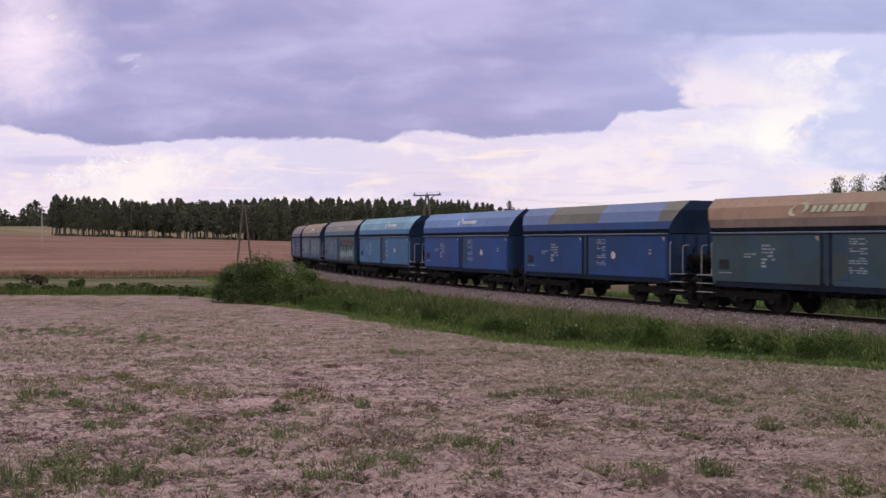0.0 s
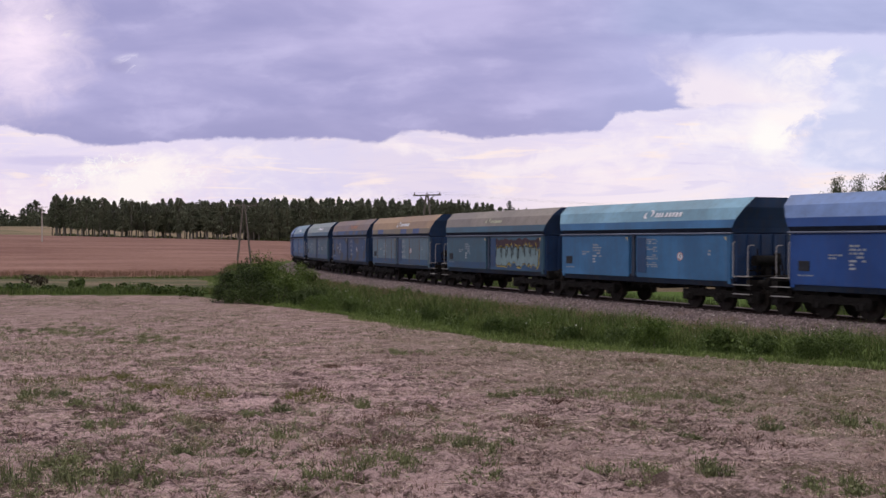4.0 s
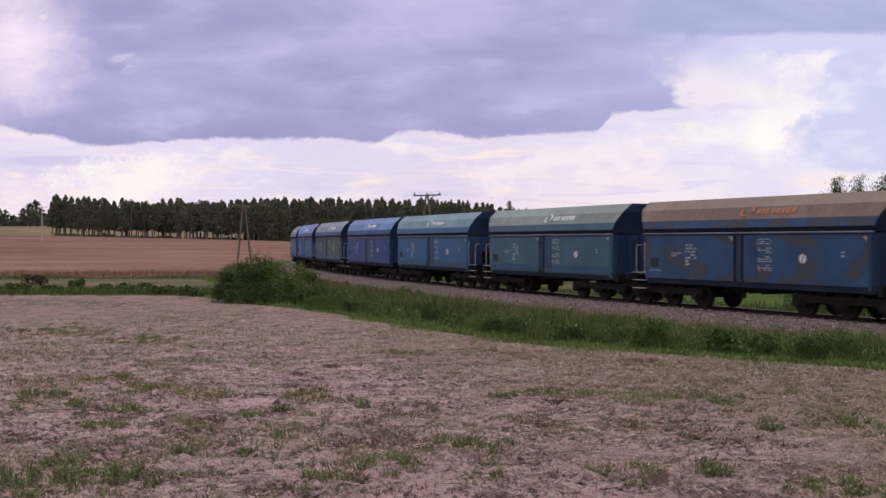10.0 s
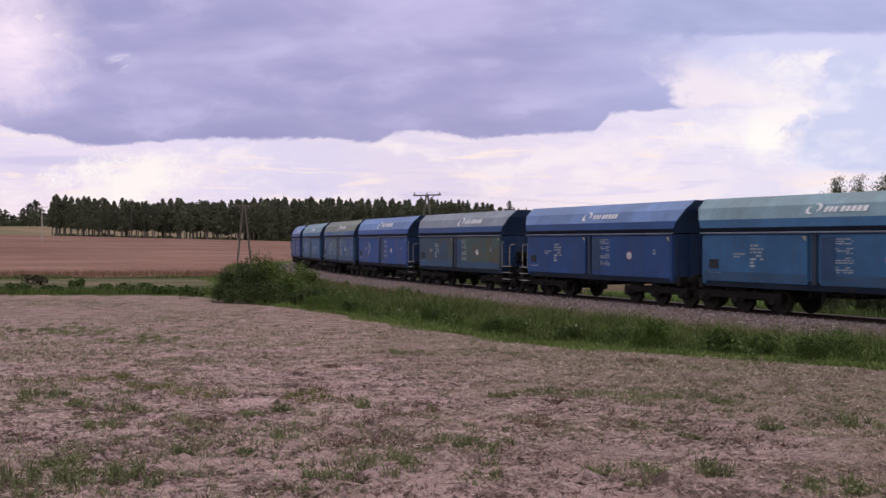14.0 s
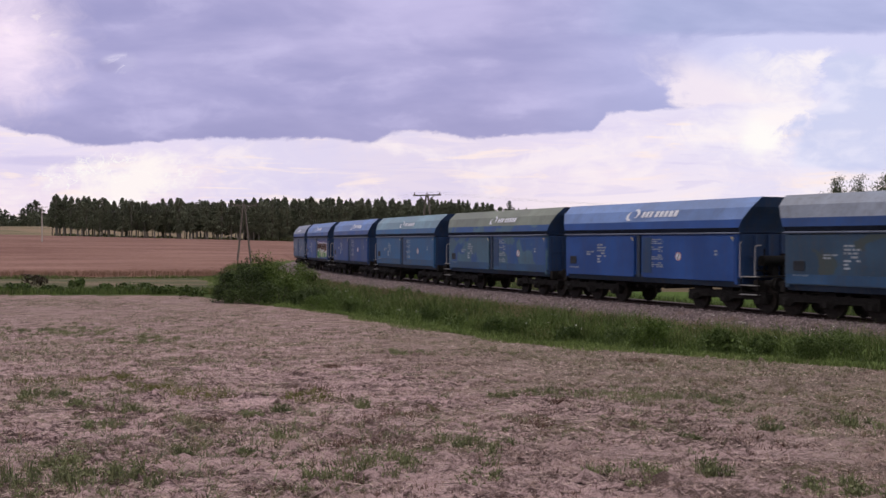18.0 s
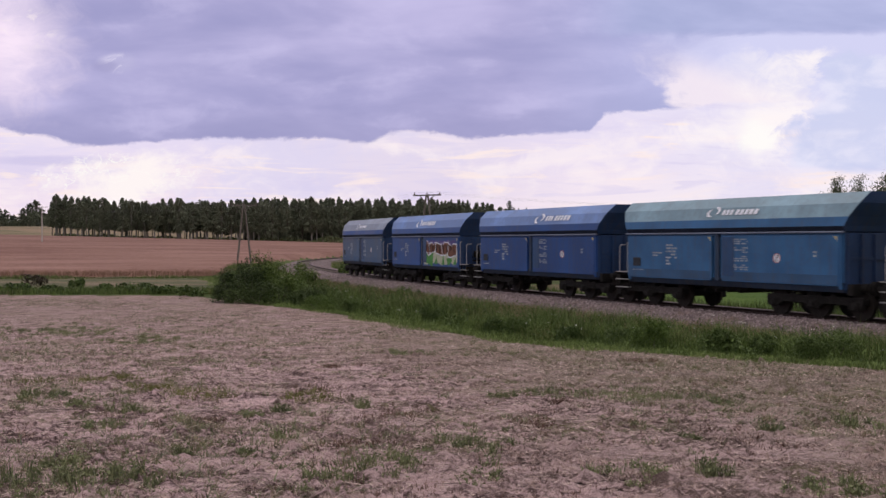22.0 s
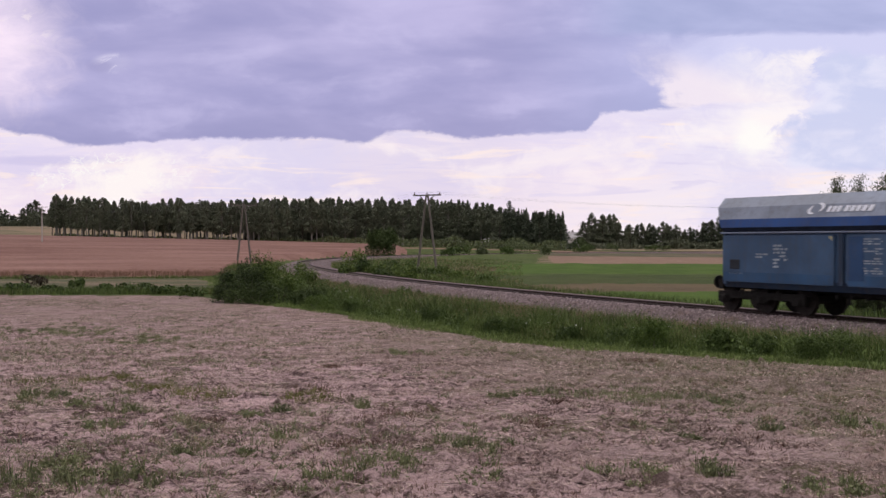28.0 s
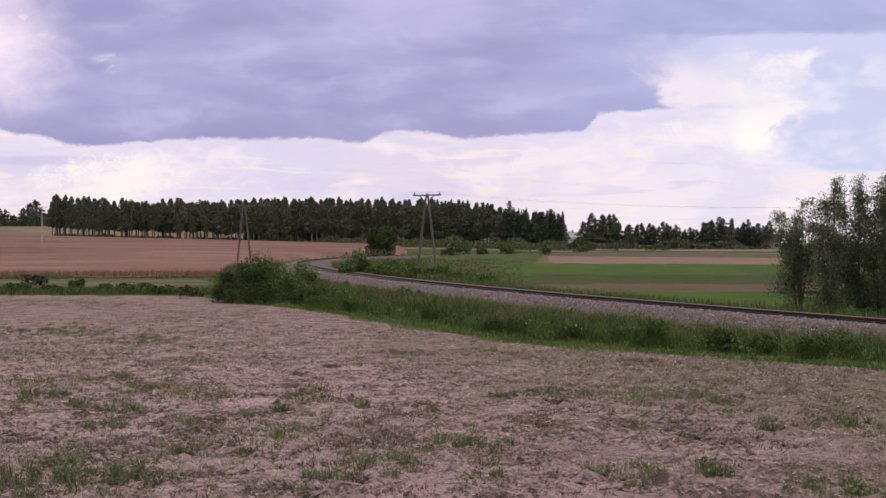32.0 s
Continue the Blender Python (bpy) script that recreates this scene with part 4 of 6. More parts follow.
def marks(o, wag, rf, fa, fb, la, lb, k):
    """Lettering blocks, emblem, tare disc, sprayed pictures on the viewer's side."""
    mk = o.get("mark", M_WHITE)
    disc = o.get("disc", 2.75)
    f = -0.0425
    piece("data_plate", "plate", plate_mesh, M_PLATE, fa, (-la / 2 + 0.62, f, 1.74))
    piece("lettering", "text_a", text_mesh(3, 0.62, 0.85, 7), M_GREYMARK, fa, (-la / 2 + 2.75, f, 2.05))
    piece("lettering", "text_b", text_mesh(4, 0.55, 0.2, 2), M_GREYMARK, fa, (-la / 2 + 1.9, f, 2.06))
    piece("lettering", "text_d", text_mesh(7, 0.9, 0.08, 1), M_GREYMARK, fa, (-la / 2 + 0.8, f, 1.42))
    # bluer, darker strip: painted shade of a foot that tucks in
    if "foot" in o:
        for flap, l in ((fa, la), (fb, lb)):
            piece("foot_band", "foot%d" % round(l * 100), lambda: boxes((-l / 2 + 0.06, l / 2 - 0.06, -0.003, 0.001, 1.14, 1.46)), o["foot"], flap, (0, f, 0))
    spray = o.get("spray", "")
    if not spray:
        for j in range(4):
            piece("lettering", "text_c%d" % j, text_mesh(51 + j, 0.86, 0.23, 3), M_GREYMARK, fb, (-lb / 2 + 0.92, f, 2.56 - 0.31 * j))
        d = piece("tare_disc", "disc", disc_mesh(0, 0.155), M_WHITE, fb, (-lb / 2 + disc, f, 1.98))
        piece("ring", "ring", disc_mesh(0.15, 0.17), M_REDMARK, fb, (-lb / 2 + disc, f - 0.003, 1.98))
        piece("bar", "bar", lambda: boxes((-0.02, 0.02, -0.002, 0.002, -0.13, 0.13)), M_BLACKSPRAY, fb, (-lb / 2 + disc, f - 0.007, 1.98), (0, 20, 0))
        piece("lettering", "text_e", text_mesh(9, 0.14, 0.25, 2), M_GREYMARK, fb, (lb / 2 - 1.0, f, 2.14))
    elif spray == "brown":
        piece("sprayed_base", "spr1", jag_mesh(2, 5.1, 1.0, 18), M_CREAMSPRAY, fb, (0.1, f, 1.68))
        piece("sprayed_green", "spr2", jag_mesh(12, 1.5, 1.0, 6, -0.007), M_GREENSPRAY, fb, (-1.75, f, 1.62), (0, 8, 0))
        piece("sprayed_green", "spr2b", jag_mesh(14, 0.7, 0.6, 5, -0.007), M_GREENSPRAY, fb, (1.5, f, 1.5), (0, -25, 0))
        for j, (x, w, h, z) in enumerate(((-0.55, 0.55, 0.5, 1.44), (0.55, 0.45, 0.7, 1.5), (2.3, 0.5, 0.45, 1.44))):
            piece("sprayed_green", "sprg%d" % j, spike_mesh(w, h), M_GREENSPRAY, fb, (x, f, z))
        piece("sprayed_haze", "spr6", jag_mesh(31, 4.6, 0.5, 22, -0.005), M_VIOLETSPRAY, fb, (0.1, f, 2.42))
        for k, (x, z, w, h, a) in enumerate(((-1.95, 2.20, 1.10, 0.74, 14), (-1.0, 2.20, 1.1, 0.66, -8), (0.0, 2.12, 1.15, 0.62, 6), (0.95, 2.18, 1.05, 0.76, -12), (1.95, 2.06, 1.15, 0.80, 5))):
            piece("sprayed_outline", "spro%d" % k, jag_mesh(40 + k, w + 0.14, h + 0.14, 5, -0.010 - 0.002 * k), M_WHITE, fb, (x, f, z), (0, a, 0))
            piece("sprayed_letter", "sprl%d" % k, jag_mesh(40 + k, w, h, 5, -0.011 - 0.002 * k), M_BROWNSPRAY, fb, (x, f, z), (0, a, 0))
        piece("sprayed_strokes", "spr5", loops_mesh(8, 4.4, 0.6, 8, 0.018), M_BLACKSPRAY, fb, (0.1, f - 0.016, 2.08))
    else:
        piece("sprayed_haze", "spg0", jag_mesh(32, 4.9, 0.55, 22, -0.002), M_MAROONSPRAY, fb, (0.1, f, 2.48))
        for j, (x, z, w, h, a) in enumerate(((-1.85, 1.84, 1.0, 1.10, 4), (-0.92, 1.86, 0.95, 1.16, -4), (0.05, 1.88, 1.0, 1.12, 3), (1.0, 1.88, 0.95, 1.14, -3), (1.92, 1.86, 1.0, 1.16, 4))):
            for name, grow, mat, lift in (("sprayed_rim", 0.20, M_YELLOW, 0.004), ("sprayed_outline", 0.11, M_BLACKSPRAY, 0.008), ("sprayed_letter", 0.0, M_SILVERSPRAY, 0.012)):
                piece(name, "spg%s%d" % (name[8:], j), jag_mesh(60 + j, w + grow, h + grow, 6, -lift - 0.0005 * j), mat, fb, (x, f, z), (0, a, 0))
        piece("sprayed_strokes", "spg3", loops_mesh(9, 4.3, 0.8, 7, 0.022), M_BLACKSPRAY, fb, (0.1, f - 0.014, 2.0))
    for flap, l in ((fa, la), (fb, lb)):
        piece("corner_mark", "ycor", corner_mesh, M_PALEMARK, flap, (l / 2 - 0.14, f, 2.66))
    if o.get("rust"):
        for flap, xs in ((fa, (-1.4, 0.3, 1.55, 2.3)), (fb, (-2.2, -0.6, 1.2))):
            for x in xs:
                piece("rust_run", "rustrun", lambda: boxes((-0.045, 0.045, -0.003, 0.003, 1.28, 2.72)), M_RUSTRUN, flap, (x, f, 0))
    # emblem on the sloping roof side
    c = o.get("emblem", 1.0) * 0.82
    if c:
        x0 = o.get("emblem_x", 4.6) + 0.3 - BOX / 2
        tilt = -math.degrees(math.atan2(0.23, 0.5))
        piece("emblem", "swirl", swirl_mesh, mk, rf, (x0 + 0.3, -1.305, 3.65), (tilt, 0, 0)).scale = (c * 0.85, 1, c * 0.85)
        x = x0 + 0.3 + 0.55 * c
        for wide in (0.17, 0.17, 0.17, 0.0, 0.2, 0.2, 0.2, 0.22, 0.22):
            if wide:
                piece("name_block", "block%d" % round(wide * 100), block_mesh(wide), mk, rf, (x, -1.372, 3.505), (tilt, 0, 0)).scale = (c, 1, c)
            x += (wide + 0.075 if wide else 0.1) * c


BLUE, DEEP = (0.022, 0.085, 0.29), (0.015, 0.069, 0.25)
TEAL = (0.058, 0.138, 0.215)
M_RUSTRUN = plain("rust_run", (0.16, 0.11, 0.085), 0.7, 0.4, 4.0)
M_ORANGE = plain("faded_orange_marking", (0.42, 0.20, 0.12), 0.6, 0.2, 5.0)
M_GUTTER = painted("gutter_paint", (0.16, 0.20, 0.30))
P_GABLE = painted("dark_gable_paint", (0.024, 0.058, 0.145), amount=0.4)
P_NAVY = painted("navy_paint", (0.027, 0.082, 0.205), amount=0.42, patch=(0.060, 0.070, 0.088), cover=0.04, cells=None)
# shade of the down-facing sill put into its colour; the centre post shares it
P_SILL = painted("shaded_sill_paint", (0.018, 0.042, 0.088), amount=0.5)
P_PANEL = painted("dark_blue_panel_paint", (0.022, 0.07, 0.18), amount=0.4)
# wagon ends: blue darkened in the colour, as they face away from the light
P_END = painted("shaded_end_paint", (0.022, 0.062, 0.165), amount=0.45)
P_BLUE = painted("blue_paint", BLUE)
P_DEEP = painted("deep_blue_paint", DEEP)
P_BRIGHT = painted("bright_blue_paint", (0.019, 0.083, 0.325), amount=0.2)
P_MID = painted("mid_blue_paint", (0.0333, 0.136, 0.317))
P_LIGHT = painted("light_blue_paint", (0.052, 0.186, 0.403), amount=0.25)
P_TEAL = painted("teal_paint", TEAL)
P_GREYTEAL = painted("faded_teal_paint", (0.125, 0.209, 0.287), amount=0.45)
P_GREYBLUE = painted("grey_blue_paint", (0.056, 0.115, 0.22), amount=0.4)
P_DARK = painted("sooty_paint", (0.036, 0.085, 0.155), amount=0.45, patch=(0.065, 0.09, 0.085), cover=0.0, cells=None)
P_DULL = painted("dull_green_blue_paint", (0.052, 0.098, 0.122), amount=0.4, patch=(0.045, 0.10, 0.16), cover=0.02, cells=None)
P_PATCHY = painted("patched_teal_paint", (0.078, 0.169, 0.256), patch=(0.028, 0.095, 0.31), cover=0.085, cells=None)
# blue deepened to paint the shade along the flap's foot
P_FOOTSHADE = painted("foot_shade_paint", (0.0312, 0.096, 0.213), amount=0.4)
P_TANSKIRT = painted("tan_skirt_paint", (0.208, 0.186, 0.14), amount=0.35, patch=(0.03, 0.085, 0.27), cover=0.22)
P_GREENTAN = painted("olive_tan_paint", (0.060, 0.115, 0.120), amount=0.4, patch=(0.105, 0.092, 0.062), cover=0.03, cells=None)
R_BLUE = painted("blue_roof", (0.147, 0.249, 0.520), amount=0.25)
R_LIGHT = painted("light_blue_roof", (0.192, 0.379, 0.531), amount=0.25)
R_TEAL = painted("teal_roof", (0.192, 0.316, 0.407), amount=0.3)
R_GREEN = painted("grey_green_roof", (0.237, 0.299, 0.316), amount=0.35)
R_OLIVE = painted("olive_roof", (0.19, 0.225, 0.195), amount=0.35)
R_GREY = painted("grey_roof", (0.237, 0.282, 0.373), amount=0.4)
R_STONE = painted("stone_grey_roof", (0.24, 0.22, 0.21), amount=0.45)
R_TAN = painted("tan_roof", (0.33, 0.23, 0.15), dirt=(0.12, 0.07, 0.045), amount=0.4)
R_BROWN = painted("brown_roof", (0.205, 0.155, 0.135), dirt=(0.10, 0.06, 0.045), amount=0.5)
R_RUST = painted("rusty_tan_roof", (0.29, 0.185, 0.135), dirt=(0.12, 0.065, 0.045), amount=0.4)
R_GREYPATCH = painted("patched_grey_roof", (0.16, 0.155, 0.15), patch=(0.12, 0.20, 0.44), cover=0.15, cells=(0.24, 0.0))

# from the tail of the train to its head
WAGONS = [
    dict(platform="R", body=P_GREYBLUE, foot=P_FOOTSHADE, roof=R_GREY, skirt=P_DEEP, emblem=1.0, emblem_x=3.6, label="faded grey-blue hopper wagon at the train's tail"),
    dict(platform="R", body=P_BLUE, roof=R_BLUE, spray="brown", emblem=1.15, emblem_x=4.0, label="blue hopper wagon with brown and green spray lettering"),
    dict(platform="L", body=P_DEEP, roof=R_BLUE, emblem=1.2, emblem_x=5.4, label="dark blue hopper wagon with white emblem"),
    dict(platform="L", body=P_MID, foot=P_FOOTSHADE, roof=R_TEAL, emblem=1.0, emblem_x=4.4, label="mid-blue hopper wagon with greyish teal roof"),
    dict(platform="L", body=P_PATCHY, foot=P_FOOTSHADE, roof=R_OLIVE, skirt=P_PATCHY, emblem=1.1, emblem_x=4.7, label="teal hopper wagon with blue repainted patches and olive roof"),
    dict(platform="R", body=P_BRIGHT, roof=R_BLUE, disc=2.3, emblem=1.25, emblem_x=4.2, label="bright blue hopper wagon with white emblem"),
    dict(platform="R", body=P_DARK, foot=P_FOOTSHADE, roof=R_GREY, skirt=P_DEEP, flap_b=P_GREENTAN, emblem=1.15, emblem_x=5.3, label="dull teal hopper wagon with brown weathered side flaps"),
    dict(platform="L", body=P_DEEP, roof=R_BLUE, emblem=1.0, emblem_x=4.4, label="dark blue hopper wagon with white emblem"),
    dict(platform="R", body=P_MID, foot=P_FOOTSHADE, roof=R_TEAL, emblem=0.95, emblem_x=4.6, label="mid-blue hopper wagon with greyish teal roof"),
    dict(platform="L", body=P_TEAL, foot=P_FOOTSHADE, roof=R_GREEN, emblem=1.0, emblem_x=5.1, label="teal hopper wagon with grey-green roof"),
    dict(platform="L", body=P_NAVY, roof=R_BROWN, skirt=P_NAVY, emblem=1.0, emblem_x=5.0, mark=M_ORANGE, label="dark blue hopper wagon with rusty brown roof"),
    dict(platform="R", body=P_GREYTEAL, foot=P_FOOTSHADE, roof=R_TAN, skirt=P_TANSKIRT, rust=True, disc=2.35, emblem=0.9, emblem_x=4.6, label="faded teal hopper wagon with tan roof and rust runs"),
    dict(platform="L", body=P_TEAL, foot=P_FOOTSHADE, roof=R_STONE, skirt=P_TEAL, spray="silver", emblem=0.7, emblem_x=4.4, mark=M_CREAMSPRAY, label="teal hopper wagon with silver spray lettering and grey roof"),
    dict(platform="R", body=P_LIGHT, roof=R_LIGHT, emblem=0.9, emblem_x=5.6, label="light blue hopper wagon with pale blue roof"),
    dict(platform="L", body=P_BRIGHT, roof=R_BLUE, disc=2.45, emblem=0.9, emblem_x=4.4, label="bright blue hopper wagon with white emblem"),
    dict(platform="R", body=P_DEEP, roof=R_GREYPATCH, emblem=0, disc=1.9, label="dark blue hopper wagon with patched grey roof"),
    dict(platform="L", body=P_DULL, roof=R_RUST, skirt=R_BROWN, panel=P_DARK, ahead=-0.28, emblem=1.2, emblem_x=3.4, mark=M_CREAMSPRAY, label="dull teal hopper wagon with tan roof"),
]
TRAIN = [build_wagon(w) for w in WAGONS]


# ---- plants ----
def leaves(points, size, rng, droop=0.0, slim=0.55):
    """A small four-cornered leaf tuft at each point."""
    P = np.asarray(points, dtype=float)
    n = len(P)
    a = rng.normal(size=(n, 3))
    a[:, 2] -= droop * 2
    a /= np.linalg.norm(a, axis=1, keepdims=True)
    b = np.cross(a, rng.normal(size=(n, 3)))
    b /= np.linalg.norm(b, axis=1, keepdims=True) + 1e-9
    s = (size * rng.uniform(0.55, 1.35, n))[:, None]
    V = np.stack([P - a * s * 0.5, P + b * s * slim * 0.5, P + a * s * 0.5, P - b * s * slim * 0.5], 1).reshape(-1, 3)
    F = np.arange(4 * n).reshape(-1, 4)
    return V, F


def leaf_object(name, points, size, rng, material, parent=None, droop=0.0, slim=0.55):
    V, F = leaves(points, size, rng, droop, slim)
    ob = new(name, mesh_of(name, V.tolist(), F.tolist(), [material]))
    if parent is not None:
        ob.parent = parent
    return ob


def blob_points(rng, n, c, r, shell=0.55):
    """Points in an uneven ellipsoid, denser towards the skin."""
    d = rng.normal(size=(n, 3))
    d /= np.linalg.norm(d, axis=1, keepdims=True)
    q = (shell + (1 - shell) * rng.random(n)) * (1 + 0.12 * np.sin(d[:, 0] * 7 + c[0]) + 0.12 * np.sin(d[:, 1] * 6 + d[:, 2] * 5))
    return np.asarray(c) + d * q[:, None] * np.asarray(r)


def tree_template(kind, seed):
    """A wood-edge tree: trunk with limbs, and a ragged crown. Height about 1 unit = 1 m, 13 m tall."""
    rng = np.random.default_rng(seed)
    top = new("tree")
    bm = bmesh.new()
    H = rng.uniform(12.0, 14.5)
    lean = rng.uniform(-0.3, 0.3, 2)
    rod(bm, (0, 0, -0.3), (lean[0] * 0.5, lean[1] * 0.5, H * 0.5), 0.16, 0.10, 7)
    rod(bm, (lean[0] * 0.5, lean[1] * 0.5, H * 0.5), (lean[0], lean[1], H * 0.96), 0.10, 0.02, 6)
    pts = []
    if kind == "conifer":
        for k in range(26):
            h = 1.0 + (H - 1.2) * k / 25
            w = 3.0 * (1 - k / 26) ** 0.8 + 0.15
            for j in range(11):
                a = rng.uniform(0, 6.28)
                l = w * rng.uniform(0.6, 1.1)
                for t in np.linspace(0.15, 1, 6):
                    pts.append((math.cos(a) * l * t, math.sin(a) * l * t, h - 0.3 * l * t + rng.uniform(-0.12, 0.12)))
        for k in range(12):
            h = 1.5 + k * 0.8
            a = rng.uniform(0, 6.28)
            rod(bm, (0, 0, h), (math.cos(a) * 1.2, math.sin(a) * 1.2, h - 0.2), 0.03, 0.01, 4)
        size, mat = 0.50, M_PINE
    else:
        low = H * (0.30 if kind == "birch" else 0.12)
        for k in range(40):
            h = low + (H - low) * (k + rng.random()) / 41
            a = rng.uniform(0, 6.28)
            f = (h - low) / (H - low)
            w = (2.6 if kind == "birch" else 2.9) * (0.10 + 0.90 * min(1.0, 0.5 + 1.9 * f) * (1 - f) ** 0.7) * rng.uniform(0.5, 1.12)
            c = (math.cos(a) * w * 0.62, math.sin(a) * w * 0.62, h)
            rod(bm, (lean[0] * h / H, lean[1] * h / H, h - 0.8), c, 0.05, 0.015, 4)
            pts += blob_points(rng, 230, c, (w * 0.5, w * 0.5, 0.5 + 0.5 * (1 - f)), 0.1).tolist()
        for k in range(260):
            up = abs(rng.normal()) * 1.3
            pts.append((lean[0] + rng.normal() * (0.05 + 0.2 * up), lean[1] + rng.normal() * (0.05 + 0.2 * up), H + 0.5 - up))
        size, mat = 0.25, M_FOREST
    part("trunk", bm, M_BIRCH if kind == "birch" else M_BARK, top)
    crown = leaf_object("crown", pts, size, rng, mat, top, 0.2, 0.6)
    return top


def wood():
    rng = np.random.default_rng(21)
    birch = [tree_template("birch", 100 + k) for k in range(4)]
    pine = [tree_template("pine", 200 + k) for k in range(4)]
    fir = [tree_template("conifer", 300 + k) for k in range(3)]
    used = set()

    def plant(options, x, y, h, label, group, wide=1.3):
        t = options[rng.integers(len(options))]
        z = float(ground_z(x, y)[0])
        s = h / 13.5
        m = pose(x, y, z - 0.05, 0, 0, rng.uniform(0, 360)) @ Matrix.Diagonal((s * wide * rng.uniform(0.85, 1.15), s * wide * rng.uniform(0.85, 1.15), s, 1))
        if t.name in used:
            t = copy_thing(t, m)
        else:
            used.add(t.name)
            t.matrix_basis = m
        tagged(t, label, "tree", group)

    # the long wood behind the grain; its inner rows stand close together
    deep_trees = []
    for row in range(5):
        for k in range(92):
            u = -0.372 + 0.485 * (k + rng.uniform(-0.5, 0.5)) / 91
            if row >= 3 and u < -0.2:
                continue
            d = 322 + row * 6.5 + rng.uniform(-3, 3) - 30 * (u + 0.37)
            h = rng.uniform(11.8, 14.6) * (1.0 - 0.20 * smooth01(0.0, 0.11, np.array([u]))[0] - 0.11 * (1 - smooth01(-0.3, -0.08, np.array([u]))[0]))
            if row >= 2:
                deep_trees.append((u * d, d, h, u > 0.058))
                continue
            if u > 0.058:
                plant(fir, u * d, d, h * rng.uniform(0.95, 1.12), "dark conifer at the edge of the wood", "trees of the wood", 1.35)
            elif u < -0.185 or rng.random() < (0.5 if row == 0 else 0.3):
                plant(birch, u * d, d, h, "slender birch with pale trunk at the wood's edge", "trees of the wood")
            else:
                plant(pine, u * d, d, h * 0.97, "dark leafy tree in the wood", "trees of the wood")
    pts, trunks, faces = [], [], []
    for x, y, h, conifer in deep_trees:
        z = float(ground_z(x, y)[0])
        n = 1500
        f = rng.random(n) ** 0.85
        lobes = rng.uniform(0.55, 1.1, 16)[(f * 15.99).astype(int)]
        wide = (2.6 * (1 - f) ** 0.9 if conifer else 3.0 * (0.1 + 0.9 * np.minimum(1, 0.5 + 1.9 * f) * (1 - f) ** 0.7)) * lobes
        a, q = rng.uniform(0, 6.283, n), rng.random(n) ** 0.5
        low = 0.08 if conifer else 0.28
        pts.append(np.c_[x + np.cos(a) * wide * q, y + np.sin(a) * wide * q, z + h * (low + (1.03 - low) * f) + rng.normal(size=n) * 0.15])
        b = len(trunks)
        for r, k in ((0.16, 0.0), (0.05, 0.9)):
            trunks += [(x + r, y, z + k * h), (x, y + r, z + k * h), (x - r, y, z + k * h), (x, y - r, z + k * h)]
        faces += [(b + j, b + (j + 1) % 4, b + 4 + (j + 1) % 4, b + 4 + j) for j in range(4)]
    inner = leaf_object("wood_interior", np.concatenate(pts), 0.48, rng, M_FOREST, None, 0.2, 0.6)
    tagged(inner, "dark close-standing trees inside the wood", "wood", kind="stuff")
    stems = new("trunks", mesh_of("trunks", trunks, faces, [M_BARK]))
    stems.parent = inner
    # undergrowth along the wood's foot
    n = 15000
    u = rng.uniform(-0.372, 0.118, n)
    d = 318 + rng.uniform(0, 36, n) - 30 * (u + 0.37) - 30 * smooth01(-0.2, -0.05, u)
    hmax = (0.6 + 0.4 * smooth01(-0.26, -0.1, u)) * (0.6 + 1.6 * (0.5 + 0.5 * np.sin(u * 160) * np.sin(u * 47 + 1))) + 1.2 * smooth01(-0.2, 0.0, u)
    P = np.c_[u * d, d, ground_z(u * d, d) + hmax * rng.random(n)]
    tagged(leaf_object("undergrowth", P, 0.5, rng, M_SCRUB), "dark scrub along the foot of the wood", "undergrowth", kind="stuff")
    n = 26000
    u = rng.uniform(-0.21, 0.118, n)
    d = 334 + rng.uniform(0, 20, n) - 30 * (u + 0.37)
    P = np.c_[u * d, d, ground_z(u * d, d) + rng.random(n) ** 1.1 * (0.6 + 7.5 * smooth01(-0.2, -0.08, u))]
    tagged(leaf_object("young_growth", P, 0.6, rng, M_FOREST), "dark young growth under the trees of the wood", "undergrowth", kind="stuff")
    n = 7000
    u = rng.uniform(0.134, 0.316, n)
    d = 420 + rng.uniform(0, 16, n)
    P = np.c_[u * d, d, ground_z(u * d, d) + rng.random(n) * (2.8 + 1.6 * np.sin(u * 90) * np.sin(u * 37))]
    tagged(leaf_object("scrub", P, 0.8, rng, M_FOREST), "dark scrub at the foot of the far wood", "undergrowth", kind="stuff")
    n = 2600
    u = rng.uniform(0.100, 0.142, n)
    d = 372 + rng.uniform(0, 10, n)
    P = np.c_[u * d, d, ground_z(u * d, d) + rng.random(n) * (3.2 + 1.3 * np.sin(u * 300))]
    tagged(leaf_object("scrub", P, 0.6, rng, M_DARKSHRUB), "dark scrub beside the wood, before a house", "undergrowth", kind="stuff")
    n = 5200
    u = rng.uniform(-0.436, -0.368, n)
    d = 556 + rng.uniform(0, 20, n)
    P = np.c_[u * d, d, ground_z(u * d, d) + rng.random(n) * (2.6 + 5.5 * np.exp(-((u + 0.391) / 0.010) ** 2) + 2.5 * np.exp(-((u + 0.423) / 0.007) ** 2))]
    tagged(leaf_object("far_hedge", P, 0.9, rng, M_FOREST), "dark hedge round the trees on the far rise", "hedge", kind="stuff")
    # the lower wood far off, beyond the stubble
    for row in range(2):
        for k in range(33):
            u = 0.136 + 0.178 * (k + rng.uniform(-0.4, 0.4)) / 32
            d = 428 + row * 9 + rng.uniform(-3, 3)
            tall = 1.62 if u < 0.165 else 1.4 if u > 0.25 else 1.22
